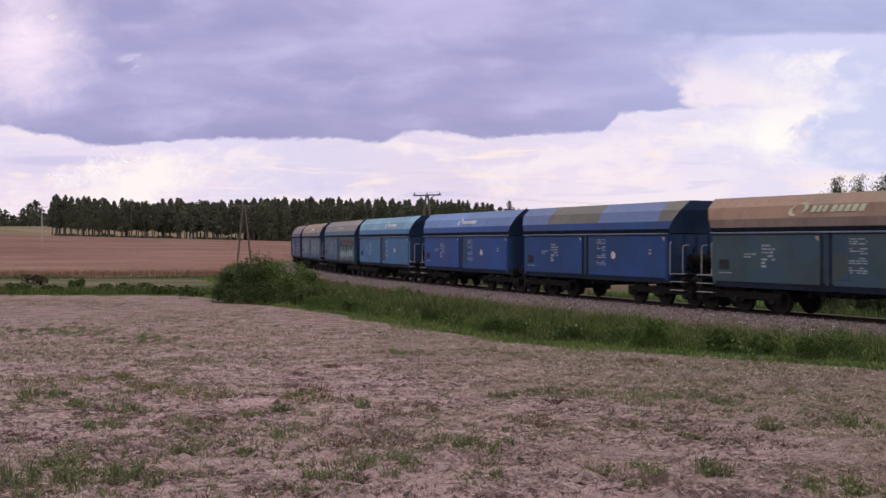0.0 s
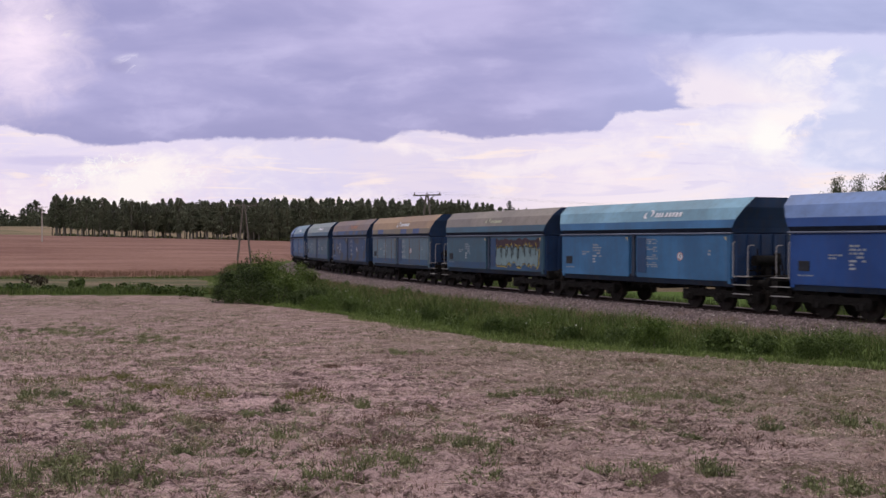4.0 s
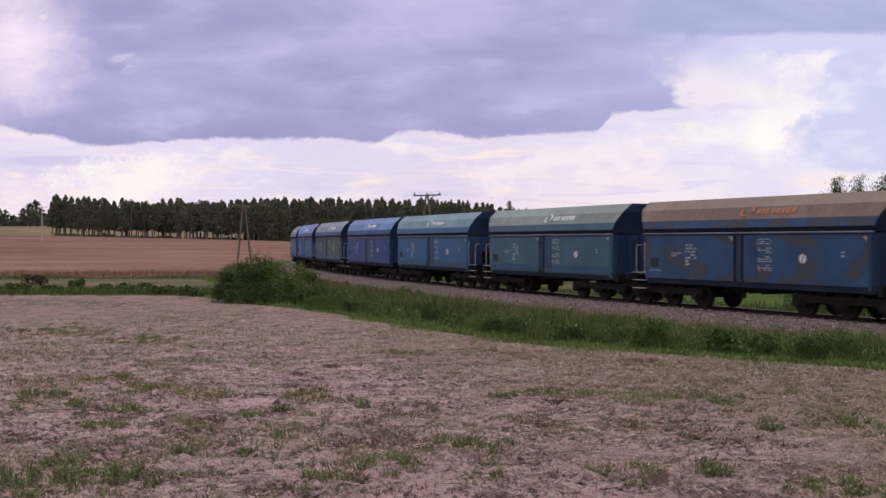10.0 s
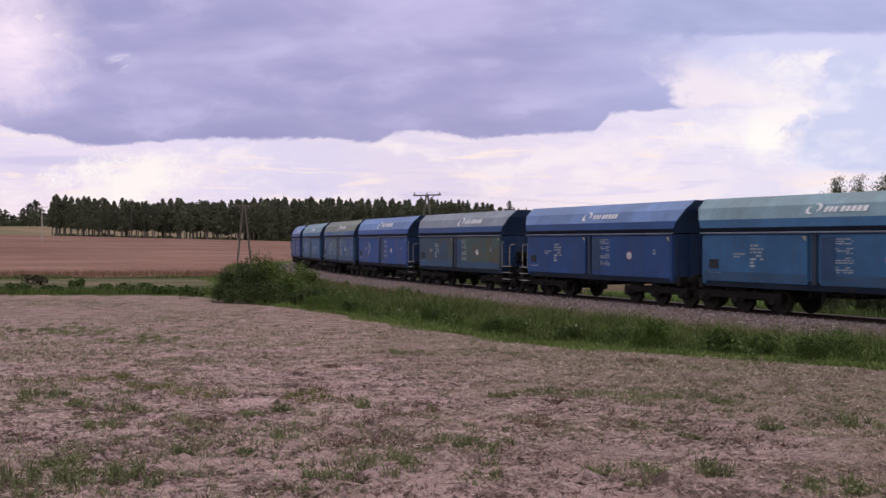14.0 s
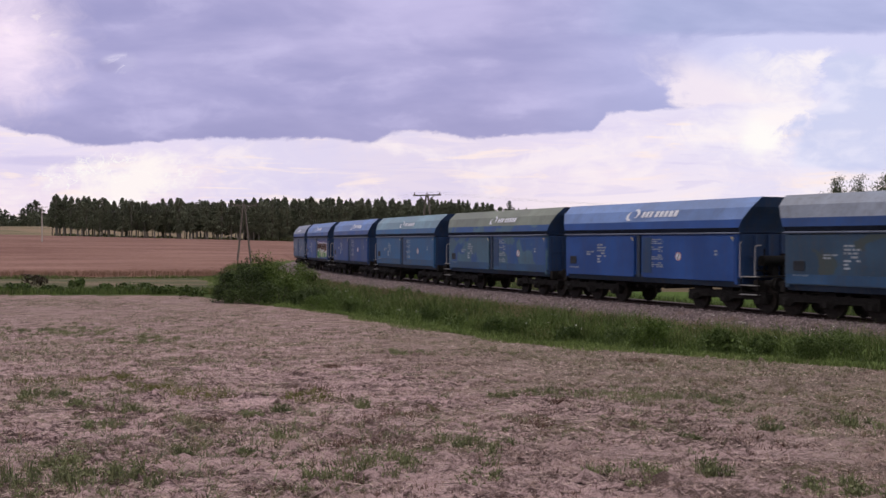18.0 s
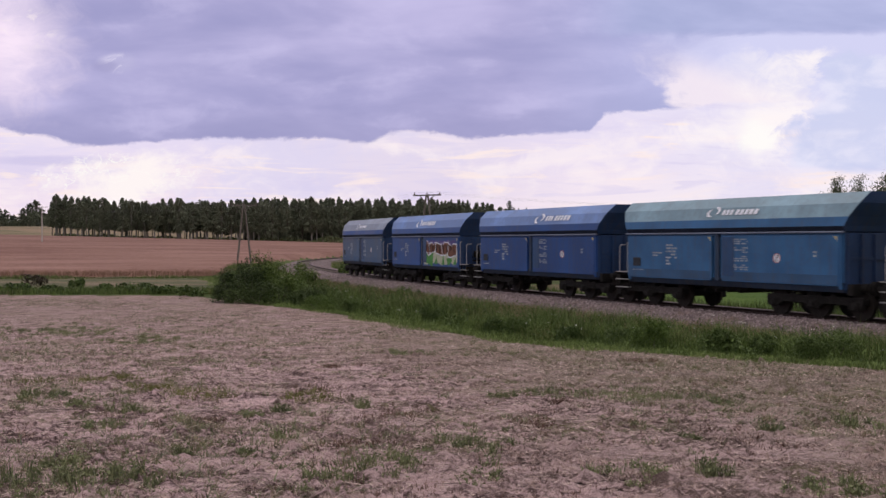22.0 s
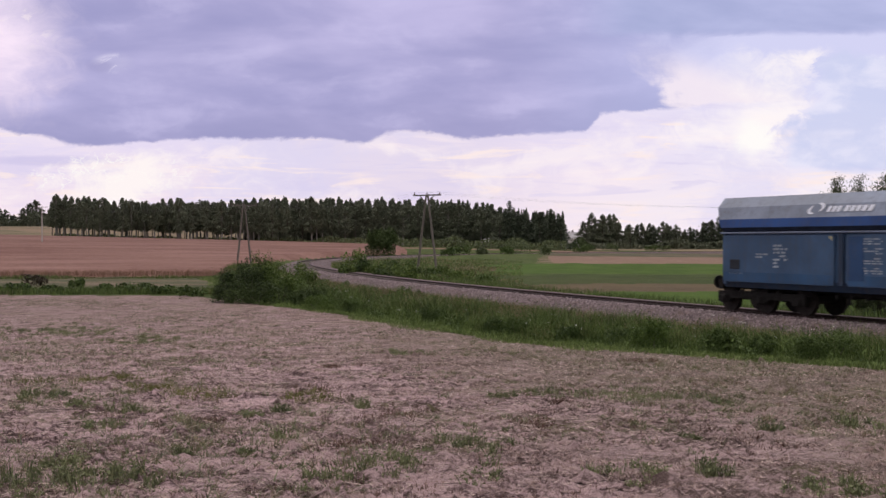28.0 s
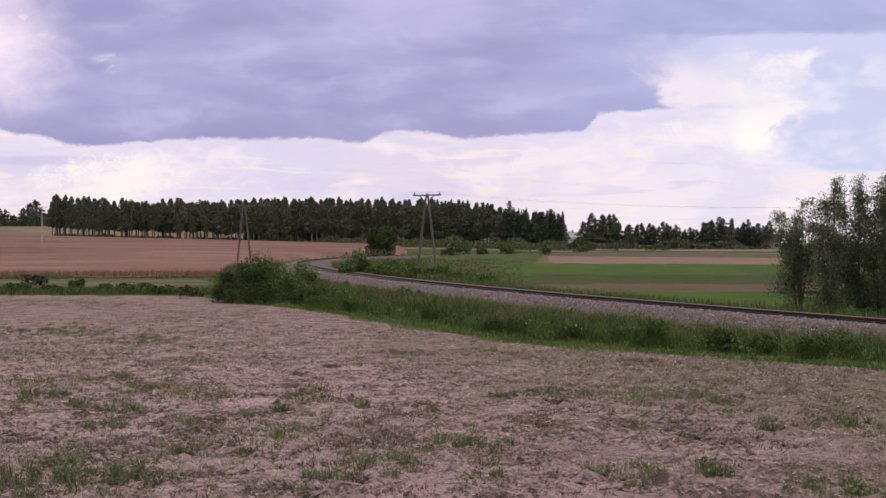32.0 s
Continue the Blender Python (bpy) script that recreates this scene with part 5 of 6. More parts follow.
            plant(pine if u < 0.2 else fir + pine, u * d, d, rng.uniform(6.8, 9.6) * tall, "low dark tree of a far wood", "far wood", 1.6)
    for k in range(16):
        u = -0.43 + 0.07 * k / 15
        plant(pine, u * 590, 590 + rng.uniform(-8, 8), rng.uniform(5.5, 8.0), "low dark tree on the far rise", "far trees", 2.6)
    # clump on the rise, far left
    for u, d, h in ((-0.424, 560, 12), (-0.418, 565, 11), (-0.402, 560, 12), (-0.395, 570, 15), (-0.390, 575, 17), (-0.384, 570, 14), (-0.376, 560, 10), (-0.365, 570, 9), (-0.41, 575, 8)):
        plant(pine, u * d, d, h * 0.84, "dark round tree on the far rise", "far trees", 2.3)


wood()


def bush(name, x, y, w, h, n, size, material, label, seed, deep=None, category="bush"):
    """A shrub: several stems, lobes of leaf tufts."""
    rng = np.random.default_rng(seed)
    z = float(ground_z(x, y)[0])
    top = new(name)
    top.location = (x, y, z)
    tagged(top, label, category)
    pts = []
    deep = deep or w
    for k in range(7):
        c = (rng.uniform(-0.36, 0.36) * w, rng.uniform(-0.36, 0.36) * deep, h * rng.uniform(0.32, 0.72))
        pts += blob_points(rng, n // 7, c, (w * 0.24, deep * 0.24, h * 0.30), 0.35).tolist()
        if k < (4 if h > 1.4 else 1):
            bm = bmesh.new()
            rod(bm, (c[0] * 0.3, c[1] * 0.3, -0.05), c, 0.03, 0.012, 5)
            part("stem", bm, M_BARK, top)
    low = rng.uniform(-0.5, 0.5, (n // 5, 3)) * (w * 0.95, deep * 0.95, 0) + (0, 0, 1) * (rng.random((n // 5, 1)) * h * 0.4)
    pts += low.tolist()
    pts = [(p[0], p[1], max(p[2], 0.03)) for p in pts]
    leaf_object("foliage", pts, size, rng, material, top)
    return top


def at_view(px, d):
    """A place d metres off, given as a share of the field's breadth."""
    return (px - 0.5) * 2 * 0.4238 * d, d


def bushes():
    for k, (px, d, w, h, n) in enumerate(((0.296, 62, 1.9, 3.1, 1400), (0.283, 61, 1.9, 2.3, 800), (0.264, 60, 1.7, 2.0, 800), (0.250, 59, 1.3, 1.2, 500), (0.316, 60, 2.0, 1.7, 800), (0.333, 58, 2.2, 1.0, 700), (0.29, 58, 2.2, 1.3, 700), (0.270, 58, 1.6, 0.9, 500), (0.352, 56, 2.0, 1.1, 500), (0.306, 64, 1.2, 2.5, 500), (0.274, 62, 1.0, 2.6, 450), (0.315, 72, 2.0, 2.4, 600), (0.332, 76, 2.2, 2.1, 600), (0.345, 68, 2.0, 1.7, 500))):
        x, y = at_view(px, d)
        # lit side of the shrubs painted with light leaves, the shaded rest with dark
        bush("bush", x, y, w, h, int(n * 3.2), 0.10, M_LIGHTSHRUB if px > 0.292 and h > 1.6 else M_DARKSHRUB, "broad green shrub at the end of the verge" if h > 2 else "lower green shrub beside the verge grass", 1 + k, w * 0.8)
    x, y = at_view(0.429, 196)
    bush("round_bush", x, y, 6.0, 5.9, 14000, 0.26, M_DARKSHRUB, "dark round bush beyond the bend", 4)
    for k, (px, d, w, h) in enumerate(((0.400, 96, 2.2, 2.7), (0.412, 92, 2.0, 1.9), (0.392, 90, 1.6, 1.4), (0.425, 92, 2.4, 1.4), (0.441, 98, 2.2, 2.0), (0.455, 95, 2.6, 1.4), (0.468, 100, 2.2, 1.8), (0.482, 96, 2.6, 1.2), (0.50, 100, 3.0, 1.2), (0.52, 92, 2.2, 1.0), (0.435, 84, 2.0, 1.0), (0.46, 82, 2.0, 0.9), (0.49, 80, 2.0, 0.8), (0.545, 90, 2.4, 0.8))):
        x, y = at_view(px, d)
        bush("bush", x, y, w, h, 900, 0.19, M_LIGHTSHRUB if k % 3 != 1 else M_BUSH, "low green bush inside the bend", 110 + k)
    for k, (px, d, w, h, m) in enumerate(((0.035, 76, 2.1, 1.15, M_REDBUSH), (0.087, 76, 1.1, 0.95, M_BUSH), (0.115, 72, 1.6, 0.6, M_BUSH), (0.06, 71, 1.8, 0.6, M_BUSH), (0.02, 71, 1.8, 0.7, M_BUSH), (0.15, 70, 2.4, 0.75, M_BUSH), (0.185, 69, 1.9, 0.6, M_BUSH), (0.215, 66, 1.8, 0.7, M_BUSH), (-0.01, 72, 1.6, 0.6, M_BUSH))):
        x, y = at_view(px, d)
        bush("bush", x, y, w, h, 420, 0.2, m, "dark reddish bush beside the grassy path" if m is M_REDBUSH else "low weedy bush along the field path", 30 + k)
    for k, (px, d, w, h) in enumerate(((0.735, 29.5, 1.1, 1.1), (0.81, 27.6, 1.0, 0.8), (0.92, 24.8, 1.0, 0.65), (0.36, 52, 1.4, 0.9), (0.56, 38, 1.0, 0.7), (0.86, 26.5, 0.9, 0.6), (0.64, 34, 0.8, 0.6), (0.49, 43, 1.1, 0.7), (0.395, 50, 1.0, 0.8))):
        x, y = at_view(px, d)
        bush("weed_clump", x, y, w, h, 6200, 0.046, M_VERGEBUSH if h > 0.8 else M_BUSH, "leafy green weed clump standing in the verge grass", 50 + k, category="weed")
    rng = np.random.default_rng(88)
    for k in range(64):
        s, o = -12 + 98 * rng.random() ** 1.2, rng.uniform(4.0, 9.3)
        x, y = on_line(s, o)
        w = rng.uniform(0.5, 1.3)
        bush("weed_clump", x, y, w, w * rng.uniform(0.5, 0.95), 1700, 0.052, M_BUSH if rng.random() < 0.7 else M_GRASS, "leafy green weed clump in the verge grass", 600 + k, category="weed")
    for k, (px, d, w, h) in enumerate(((0.52, 205, 4, 3.0), (0.585, 225, 6, 3.6), (0.572, 215, 3, 2.2), (0.615, 215, 2.5, 2.2), (0.655, 260, 4, 3.0), (0.69, 300, 5, 3.0), (0.505, 195, 3, 2.0), (0.545, 215, 3, 2.0), (0.735, 330, 4, 2.4), (0.75, 345, 4, 2.2), (0.665, 300, 4, 2.5))):
        x, y = at_view(px, d)
        bush("bush", x, y, w, h * 0.85, 1100, 0.27, M_SCRUB if k % 2 else M_BUSH, "green bush on the far field margin", 70 + k)


bushes()


def willow():
    """Grey-green drooping trees behind the line: leaning stems, arching boughs, hanging twigs down to the grass."""
    rng = np.random.default_rng(77)
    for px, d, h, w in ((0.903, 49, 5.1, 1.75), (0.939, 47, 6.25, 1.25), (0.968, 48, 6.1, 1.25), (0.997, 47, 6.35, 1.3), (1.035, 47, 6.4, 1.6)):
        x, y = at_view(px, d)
        z = float(ground_z(x, y)[0])
        top = new("willow_tree")
        top.location = (x, y, z)
        tagged(top, "grey-green drooping willow behind the railway line", "tree", "willows by the line")
        bm = bmesh.new()
        pts = []
        for s in range(5):
            a = 6.283 * (s + rng.uniform(-0.3, 0.3)) / 5
            tall = 1.0 if s == 0 else rng.uniform(0.84, 0.95) if s < 3 else rng.uniform(0.5, 0.75)
            lean = (0.08 if s == 0 else rng.uniform(0.3, 0.8)) * w
            a0 = Vector((rng.uniform(-0.2, 0.2), rng.uniform(-0.2, 0.2), -0.1))
            m0 = Vector((math.cos(a) * lean * 0.5, math.sin(a) * lean * 0.5, h * 0.5 * tall))
            e0 = Vector((math.cos(a) * lean, math.sin(a) * lean, h * tall * 0.97))
            rod(bm, a0, m0, 0.06, 0.04, 6)
            rod(bm, m0, e0, 0.04, 0.008, 5)
            for k in range(170):
                f = abs(rng.normal()) * 0.7
                pts.append((e0.x + rng.normal() * (0.05 + 0.16 * f), e0.y + rng.normal() * (0.05 + 0.16 * f), e0.z - f + 0.2))
            for b in range(20):
                t = rng.uniform(0.05, 1.0) ** 0.75
                o = (m0.lerp(e0, (t - 0.5) * 2) if t > 0.5 else a0.lerp(m0, t * 2))
                q = rng.uniform(0, 6.28)
                l = w * rng.uniform(0.4, 1.0) * (1.12 - 0.76 * t)
                tip = o + Vector((math.cos(q) * l, math.sin(q) * l, rng.uniform(0.0, 0.55)))
                rod(bm, o, tip, 0.012, 0.004, 3)
                hang = min(tip.z - 0.1, rng.uniform(0.3, 0.9) if t > 0.5 else rng.uniform(0.6, 1.7))
                for c in range(5):
                    base = o.lerp(tip, rng.uniform(0.3, 1.05)) + Vector((rng.normal() * 0.08, rng.normal() * 0.08, 0))
                    for j in range(40):
                        f = rng.random()
                        wide = 0.055 + 0.11 * math.sin(math.pi * (0.15 + 0.8 * f))
                        z = base.z + 0.1 - hang * f + rng.normal() * 0.05
                        pts.append((base.x + rng.normal() * wide, base.y + rng.normal() * wide, max(1.0 if px < 0.92 and rng.random() < 0.7 else 0.06, z)))
        part("trunk", bm, M_BARK, top)
        leaf_object("crown", pts, 0.088, rng, M_WILLOW, top, 0.8, 0.45)


willow()


def blades(name, xs, ys, zs, hs, rng, width, material, label, lean=0.35):
    n = len(xs)
    a = rng.uniform(0, 6.283, n)
    w = width * rng.uniform(0.6, 1.4, n)
    l = hs * lean * rng.normal(size=n)
    b = rng.uniform(0, 6.283, n)
    B = np.c_[xs, ys, zs]
    side = np.c_[np.cos(a) * w, np.sin(a) * w, np.zeros(n)]
    mid = B + np.c_[np.cos(b) * l * 0.35, np.sin(b) * l * 0.35, hs * 0.55]
    tip = B + np.c_[np.cos(b) * l, np.sin(b) * l, hs]
    V = np.stack([B - side, B + side, mid + side * 0.7, mid - side * 0.7, tip], 1).reshape(-1, 3)
    k = np.arange(n)[:, None] * 5
    F = [tuple(f) for f in (k + np.array([0, 1, 2, 3])).tolist()] + [tuple(f) for f in (k + np.array([3, 2, 4])).tolist()]
    ob = new(name, mesh_of(name, V.tolist(), F, [material]))
    return tagged(ob, label, "grass", kind="stuff")


def line_points(rng, n, s0, s1, o0, o1, bias=1.0):
    s = s0 + (s1 - s0) * rng.random(n) ** bias
    o = rng.uniform(o0, o1, n)
    x, y, th = (np.interp(s, LS, a) for a in (LX, LY, LTH))
    return x - np.sin(th) * o, y + np.cos(th) * o, s, o


def grasses():
    rng = np.random.default_rng(9)
    x, y, s, o = line_points(rng, 150000, -22, 100, 3.35, 10.6, 1.25)
    patch = 0.5 + 0.3 * np.sin(s * 0.9 + 1.7 * np.sin(o * 0.9)) * np.sin(s * 0.37 + o * 1.3 + 1) + 0.3 * np.sin(s * 2.3 + o * 2.9) * np.sin(s * 1.1 - o * 1.7)
    h = (0.22 + 0.72 * np.clip(patch, 0, 1.1)) * smooth01(9.9, 7.9, o) * (0.5 + 0.5 * smooth01(3.8, 5.8, o)) * rng.uniform(0.5, 1.25, len(x)) + 0.10
    blades("verge_grass", x, y, ground_z(x, y), h, rng, 0.0095, M_GRASS, "tall green verge grass along the line", 0.6)
    x, y, s, o = line_points(rng, 60000, -22, 100, 4.0, 10.0, 1.25)
    herb = np.sin(s * 1.3 + 2 * np.sin(o * 0.7)) * np.sin(o * 1.9 + s * 0.4) + rng.normal(size=len(s)) * 0.25
    x, y, herb = x[herb > 0.2], y[herb > 0.2], herb[herb > 0.2]
    P = np.c_[x, y, ground_z(x, y) + rng.random(len(x)) * (0.15 + 0.55 * np.clip(herb, 0, 1))]
    tagged(leaf_object("verge_herbs", P, 0.09, rng, M_BUSH), "broad-leaved green herbs in the verge", "herbs", kind="stuff")
    x, y, s, o = line_points(rng, 62000, -22, 100, 3.0, 7.8, 1.25)
    blades("dry_verge_grass", x, y, ground_z(x, y) + 0.02, rng.uniform(0.3, 0.85, len(x)) * smooth01(9.5, 5.0, o) * (0.5 + 0.5 * smooth01(3.4, 5.4, o)), rng, 0.006, M_DRYGRASS, "dry straw-coloured grass beside the ballast")
    x, y, s, o = line_points(rng, 22000, -15, 120, -9.0, -3.4, 1.1)
    blades("far_verge_grass", x, y, ground_z(x, y), rng.uniform(0.2, 0.75, len(x)), rng, 0.016, M_GRASS, "green grass beyond the line")
    x, y, s, o = line_points(rng, 170, -20, 80, 3.6, 9.5, 1.2)
    P = np.repeat(np.c_[x, y, ground_z(x, y) + rng.uniform(0.35, 0.8, len(x))], 6, 0) + rng.normal(size=(len(x) * 6, 3)) * (0.035, 0.035, 0.012)
    tagged(leaf_object("verge_flowers", P, 0.045, rng, M_PETAL), "small white umbel flowers in the verge", "flowers", kind="stuff")
    x, y, s, o = line_points(rng, 42000, -22, 92, 8.8, 11.5, 1.15)
    keep = o < 10.9 + 0.6 * np.sin(s * 0.8) * np.sin(s * 0.33 + 1)
    x, y = x[keep], y[keep]
    blades("edge_grass", x, y, ground_z(x, y), rng.uniform(0.04, 0.17, len(x)), rng, 0.012, M_EDGE, "short bright grass along the field's edge", 0.8)
    # front edge of the grain, and ears over its top
    x = rng.uniform(-75, 18, 34000)
    y = 101 + 0.10 * (x + 20) + np.abs(rng.normal(size=len(x))) * 3 + 0.3
    r, _ = line_distance(x, y)
    keep = wheat_at(x, y, r)
    x, y = x[keep], y[keep]
    blades("grain_stalks", x, y, ground_z(x, y), rng.uniform(0.45, 0.82, len(x)), rng, 0.014, M_STALK, "ripe grain stalks at the field's edge", 0.15)
    # rank grass inside the bend
    d = 60 + 110 * rng.random(46000) ** 1.5
    far_in = 0.375 + 0.215 * rng.random(len(d)) ** 1.2
    x = (far_in - 0.5) * 0.8476 * d
    r, _ = line_distance(x, d)
    keep = (r < -3.6) & (np.sin(x * 0.7) * np.sin(d * 0.33) + rng.normal(size=len(d)) * 0.4 > -0.3)
    x, d = x[keep], d[keep]
    tan = rng.random(len(x)) < 0.12 + 0.15 * (np.sin(x * 0.31 + 2) * np.sin(d * 0.13) > 0.3)
    for part_of, mat, name, label in ((~tan, M_GRASS, "rank_grass", "rank green grass inside the bend"), (tan, M_DRYGRASS, "rank_dry_grass", "rank dry grass inside the bend")):
        blades(name, x[part_of], d[part_of], ground_z(x[part_of], d[part_of]), rng.uniform(0.25, 0.85, part_of.sum()) * smooth01(0.64, 0.46, far_in[keep][part_of]), rng, 0.017, mat, label, 0.7)
    # grassy margin in front of the grain
    x = rng.uniform(-75, 18, 15000)
    y = 99.2 + 0.10 * (x + 20) + rng.normal(size=len(x)) * 0.9
    r, _ = line_distance(x, y)
    x, y = x[r > 5], y[r > 5]
    blades("margin_grass", x, y, ground_z(x, y), rng.uniform(0.15, 0.55, len(x)) * (0.55 + 0.45 * np.sin(x * 0.45) * np.sin(x * 0.17 + 1)), rng, 0.02, M_GRASS, "dull green grass along the grain field's margin", 0.6)
    # grassy path at the field's left margin
    x = rng.uniform(-45, -6, 16000)
    y = 69 + 0.05 * x + np.abs(rng.normal(size=len(x))) * 3.5
    r, _ = line_distance(x, y)
    x, y = x[r > 6], y[r > 6]
    blades("path_grass", x, y, ground_z(x, y), rng.uniform(0.1, 0.45, len(x)), rng, 0.02, M_GRASS, "short grass along the field path")


grasses()


def field_litter():
    """Straw shreds and low weeds on the dry field."""
    rng = np.random.default_rng(15)
    n = 30000
    d = 5.5 + 42 * rng.random(n) ** 1.7
    u = rng.uniform(-0.46, 0.46, n)
    x, y = u * d, d
    r, _ = line_distance(x, y)
    k = r > FIELD_EDGE + 0.2
    x, y, d = x[k], y[k], d[k]
    n = len(x)
    z = ground_z(x, y) + 0.012 + 0.02 * rng.random(n)
    a = rng.uniform(0, 6.283, n)
    l = rng.uniform(0.012, 0.055, n)
    w = rng.uniform(0.0012, 0.0035, n) * (0.5 + d / 14)
    t = rng.uniform(-0.25, 0.25, n)
    D = np.c_[np.cos(a) * l, np.sin(a) * l, t * l]
    W = np.c_[-np.sin(a) * w, np.cos(a) * w, w * 0.5]
    C = np.c_[x, y, z]
    V = np.stack([C - D - W, C + D - W, C + D + W, C - D + W], 1).reshape(-1, 3)
    F = np.arange(4 * n).reshape(-1, 4)
    tagged(new("straw_litter", mesh_of("straw_litter", V.tolist(), F.tolist(), [M_STRAW])), "pale straw shreds on the dry field", "straw", kind="stuff")
    # clods of dry earth
    n = 24000
    d = 5.8 + 24 * rng.random(n) ** 1.5
    u = rng.uniform(-0.46, 0.46, n)
    x, y = u * d, d
    r, _ = line_distance(x, y)
    x, y = x[r > FIELD_EDGE + 0.3], y[r > FIELD_EDGE + 0.3]
    n = len(x)
    z = ground_z(x, y)
    S = rng.lognormal(-3.4, 0.55, n)[:, None, None]
    base = np.array([(1, 0, 0), (0.31, 0.95, 0), (-0.81, 0.59, 0), (-0.81, -0.59, 0), (0.31, -0.95, 0), (0.1, 0.1, 0.62), (0, 0, -0.5)])
    J = base[None] * S * rng.uniform(0.65, 1.35, (n, 7, 1)) * np.stack([rng.uniform(0.8, 1.5, n), rng.uniform(0.8, 1.2, n), rng.uniform(0.5, 1.1, n)], -1)[:, None, :]
    a = rng.uniform(0, 6.283, n)[:, None]
    V = np.stack([J[..., 0] * np.cos(a) - J[..., 1] * np.sin(a) + x[:, None], J[..., 0] * np.sin(a) + J[..., 1] * np.cos(a) + y[:, None], J[..., 2] + z[:, None] + 0.004], -1).reshape(-1, 3)
    T = np.array([(k, (k + 1) % 5, 5) for k in range(5)] + [((k + 1) % 5, k, 6) for k in range(5)])
    F = (np.arange(n)[:, None, None] * 7 + T[None]).reshape(-1, 3)
    tagged(new("soil_clods", mesh_of("soil_clods", V.tolist(), F.tolist(), [M_SOIL])), "dry pinkish earth clods on the field", "soil", kind="stuff")
    # dead stubble and shreds standing in small clumps
    n = 8000
    d = 6 + 34 * rng.random(n) ** 1.25
    cx, cy = rng.uniform(-0.46, 0.46, n) * d, d
    m = rng.integers(4, 15, n)
    sx = np.repeat(cx, m) + rng.normal(size=m.sum()) * 0.045
    sy = np.repeat(cy, m) + rng.normal(size=m.sum()) * 0.045
    sh = np.repeat(rng.lognormal(-3.1, 0.4, n), m) * rng.uniform(0.4, 1.2, m.sum())
    r, _ = line_distance(sx, sy)
    ok = r > FIELD_EDGE + 0.4
    pale = np.repeat(rng.random(n) < 0.72, m)
    for pick, mat, name, label in ((ok & pale, M_STRAW, "pale_stubble", "pale dead stubble standing in clumps"), (ok & ~pale, M_BROWNWEED, "brown_stubble", "withered brown stubble standing in clumps")):
        blades(name, sx[pick], sy[pick], ground_z(sx[pick], sy[pick]), sh[pick], rng, 0.0035, mat, label, 0.9)
    # scattered small weeds, thicker in drifts
    n = 5200
    d = 6 + 40 * rng.random(n) ** 1.25
    u = rng.uniform(-0.46, 0.46, n)
    cx, cy = u * d, d
    drift = np.sin(cx * 0.55 + 1.3 * np.sin(cy * 0.31)) * np.sin(cy * 0.47 + 0.8 * np.sin(cx * 0.4)) + rng.normal(size=n) * 0.35
    keep = drift > 0.12
    cx, cy, drift = cx[keep], cy[keep], drift[keep]
    m = rng.integers(8, 34, len(cx))
    xs = np.repeat(cx, m) + rng.normal(size=m.sum()) * 0.055
    ys = np.repeat(cy, m) + rng.normal(size=m.sum()) * 0.055
    hs = np.repeat(rng.uniform(0.05, 0.17, len(cx)), m) * rng.uniform(0.4, 1.1, m.sum())
    r, _ = line_distance(xs, ys)
    k = r > FIELD_EDGE
    xs, ys, hs = xs[k], ys[k], hs[k]
    dry = rng.random(len(xs)) < 0.25
    n = 9000
    fx, fy = rng.uniform(-26, 14, n), rng.uniform(20, 66, n)
    fd = np.sin(fx * 0.35 + 1.1 * np.sin(fy * 0.21)) * np.sin(fy * 0.33 + fx * 0.1) + rng.normal(size=n) * 0.4
    fx, fy = fx[fd > 0.12], fy[fd > 0.12]
    m = rng.integers(8, 26, len(fx))
    gx = np.repeat(fx, m) + rng.normal(size=m.sum()) * 0.16
    gy = np.repeat(fy, m) + rng.normal(size=m.sum()) * 0.16
    r, _ = line_distance(gx, gy)
    k = (r > FIELD_EDGE + 0.5) & (gy < 64)
    gx, gy = gx[k], gy[k]
    tan = rng.random(len(gx)) < 0.4
    blades("far_field_weeds", gx[~tan], gy[~tan], ground_z(gx[~tan], gy[~tan]), rng.uniform(0.03, 0.10, (~tan).sum()), rng, 0.007, M_WEED, "green weeds across the dry field", 1.5)
    blades("far_dry_stalks", gx[tan], gy[tan], ground_z(gx[tan], gy[tan]), rng.uniform(0.02, 0.08, tan.sum()), rng, 0.006, M_STRAW, "dry stalks across the field", 2.4)
    blades("field_weeds", xs[~dry], ys[~dry], ground_z(xs[~dry], ys[~dry]), hs[~dry] * 0.7, rng, 0.006, M_WEED, "small green weeds in the dry field", 2.2)
    blades("dry_stalks", xs[dry], ys[dry], ground_z(xs[dry], ys[dry]), hs[dry] * 0.8, rng, 0.003, M_DRYGRASS, "dry stalks lying over the field", 2.8)


field_litter()


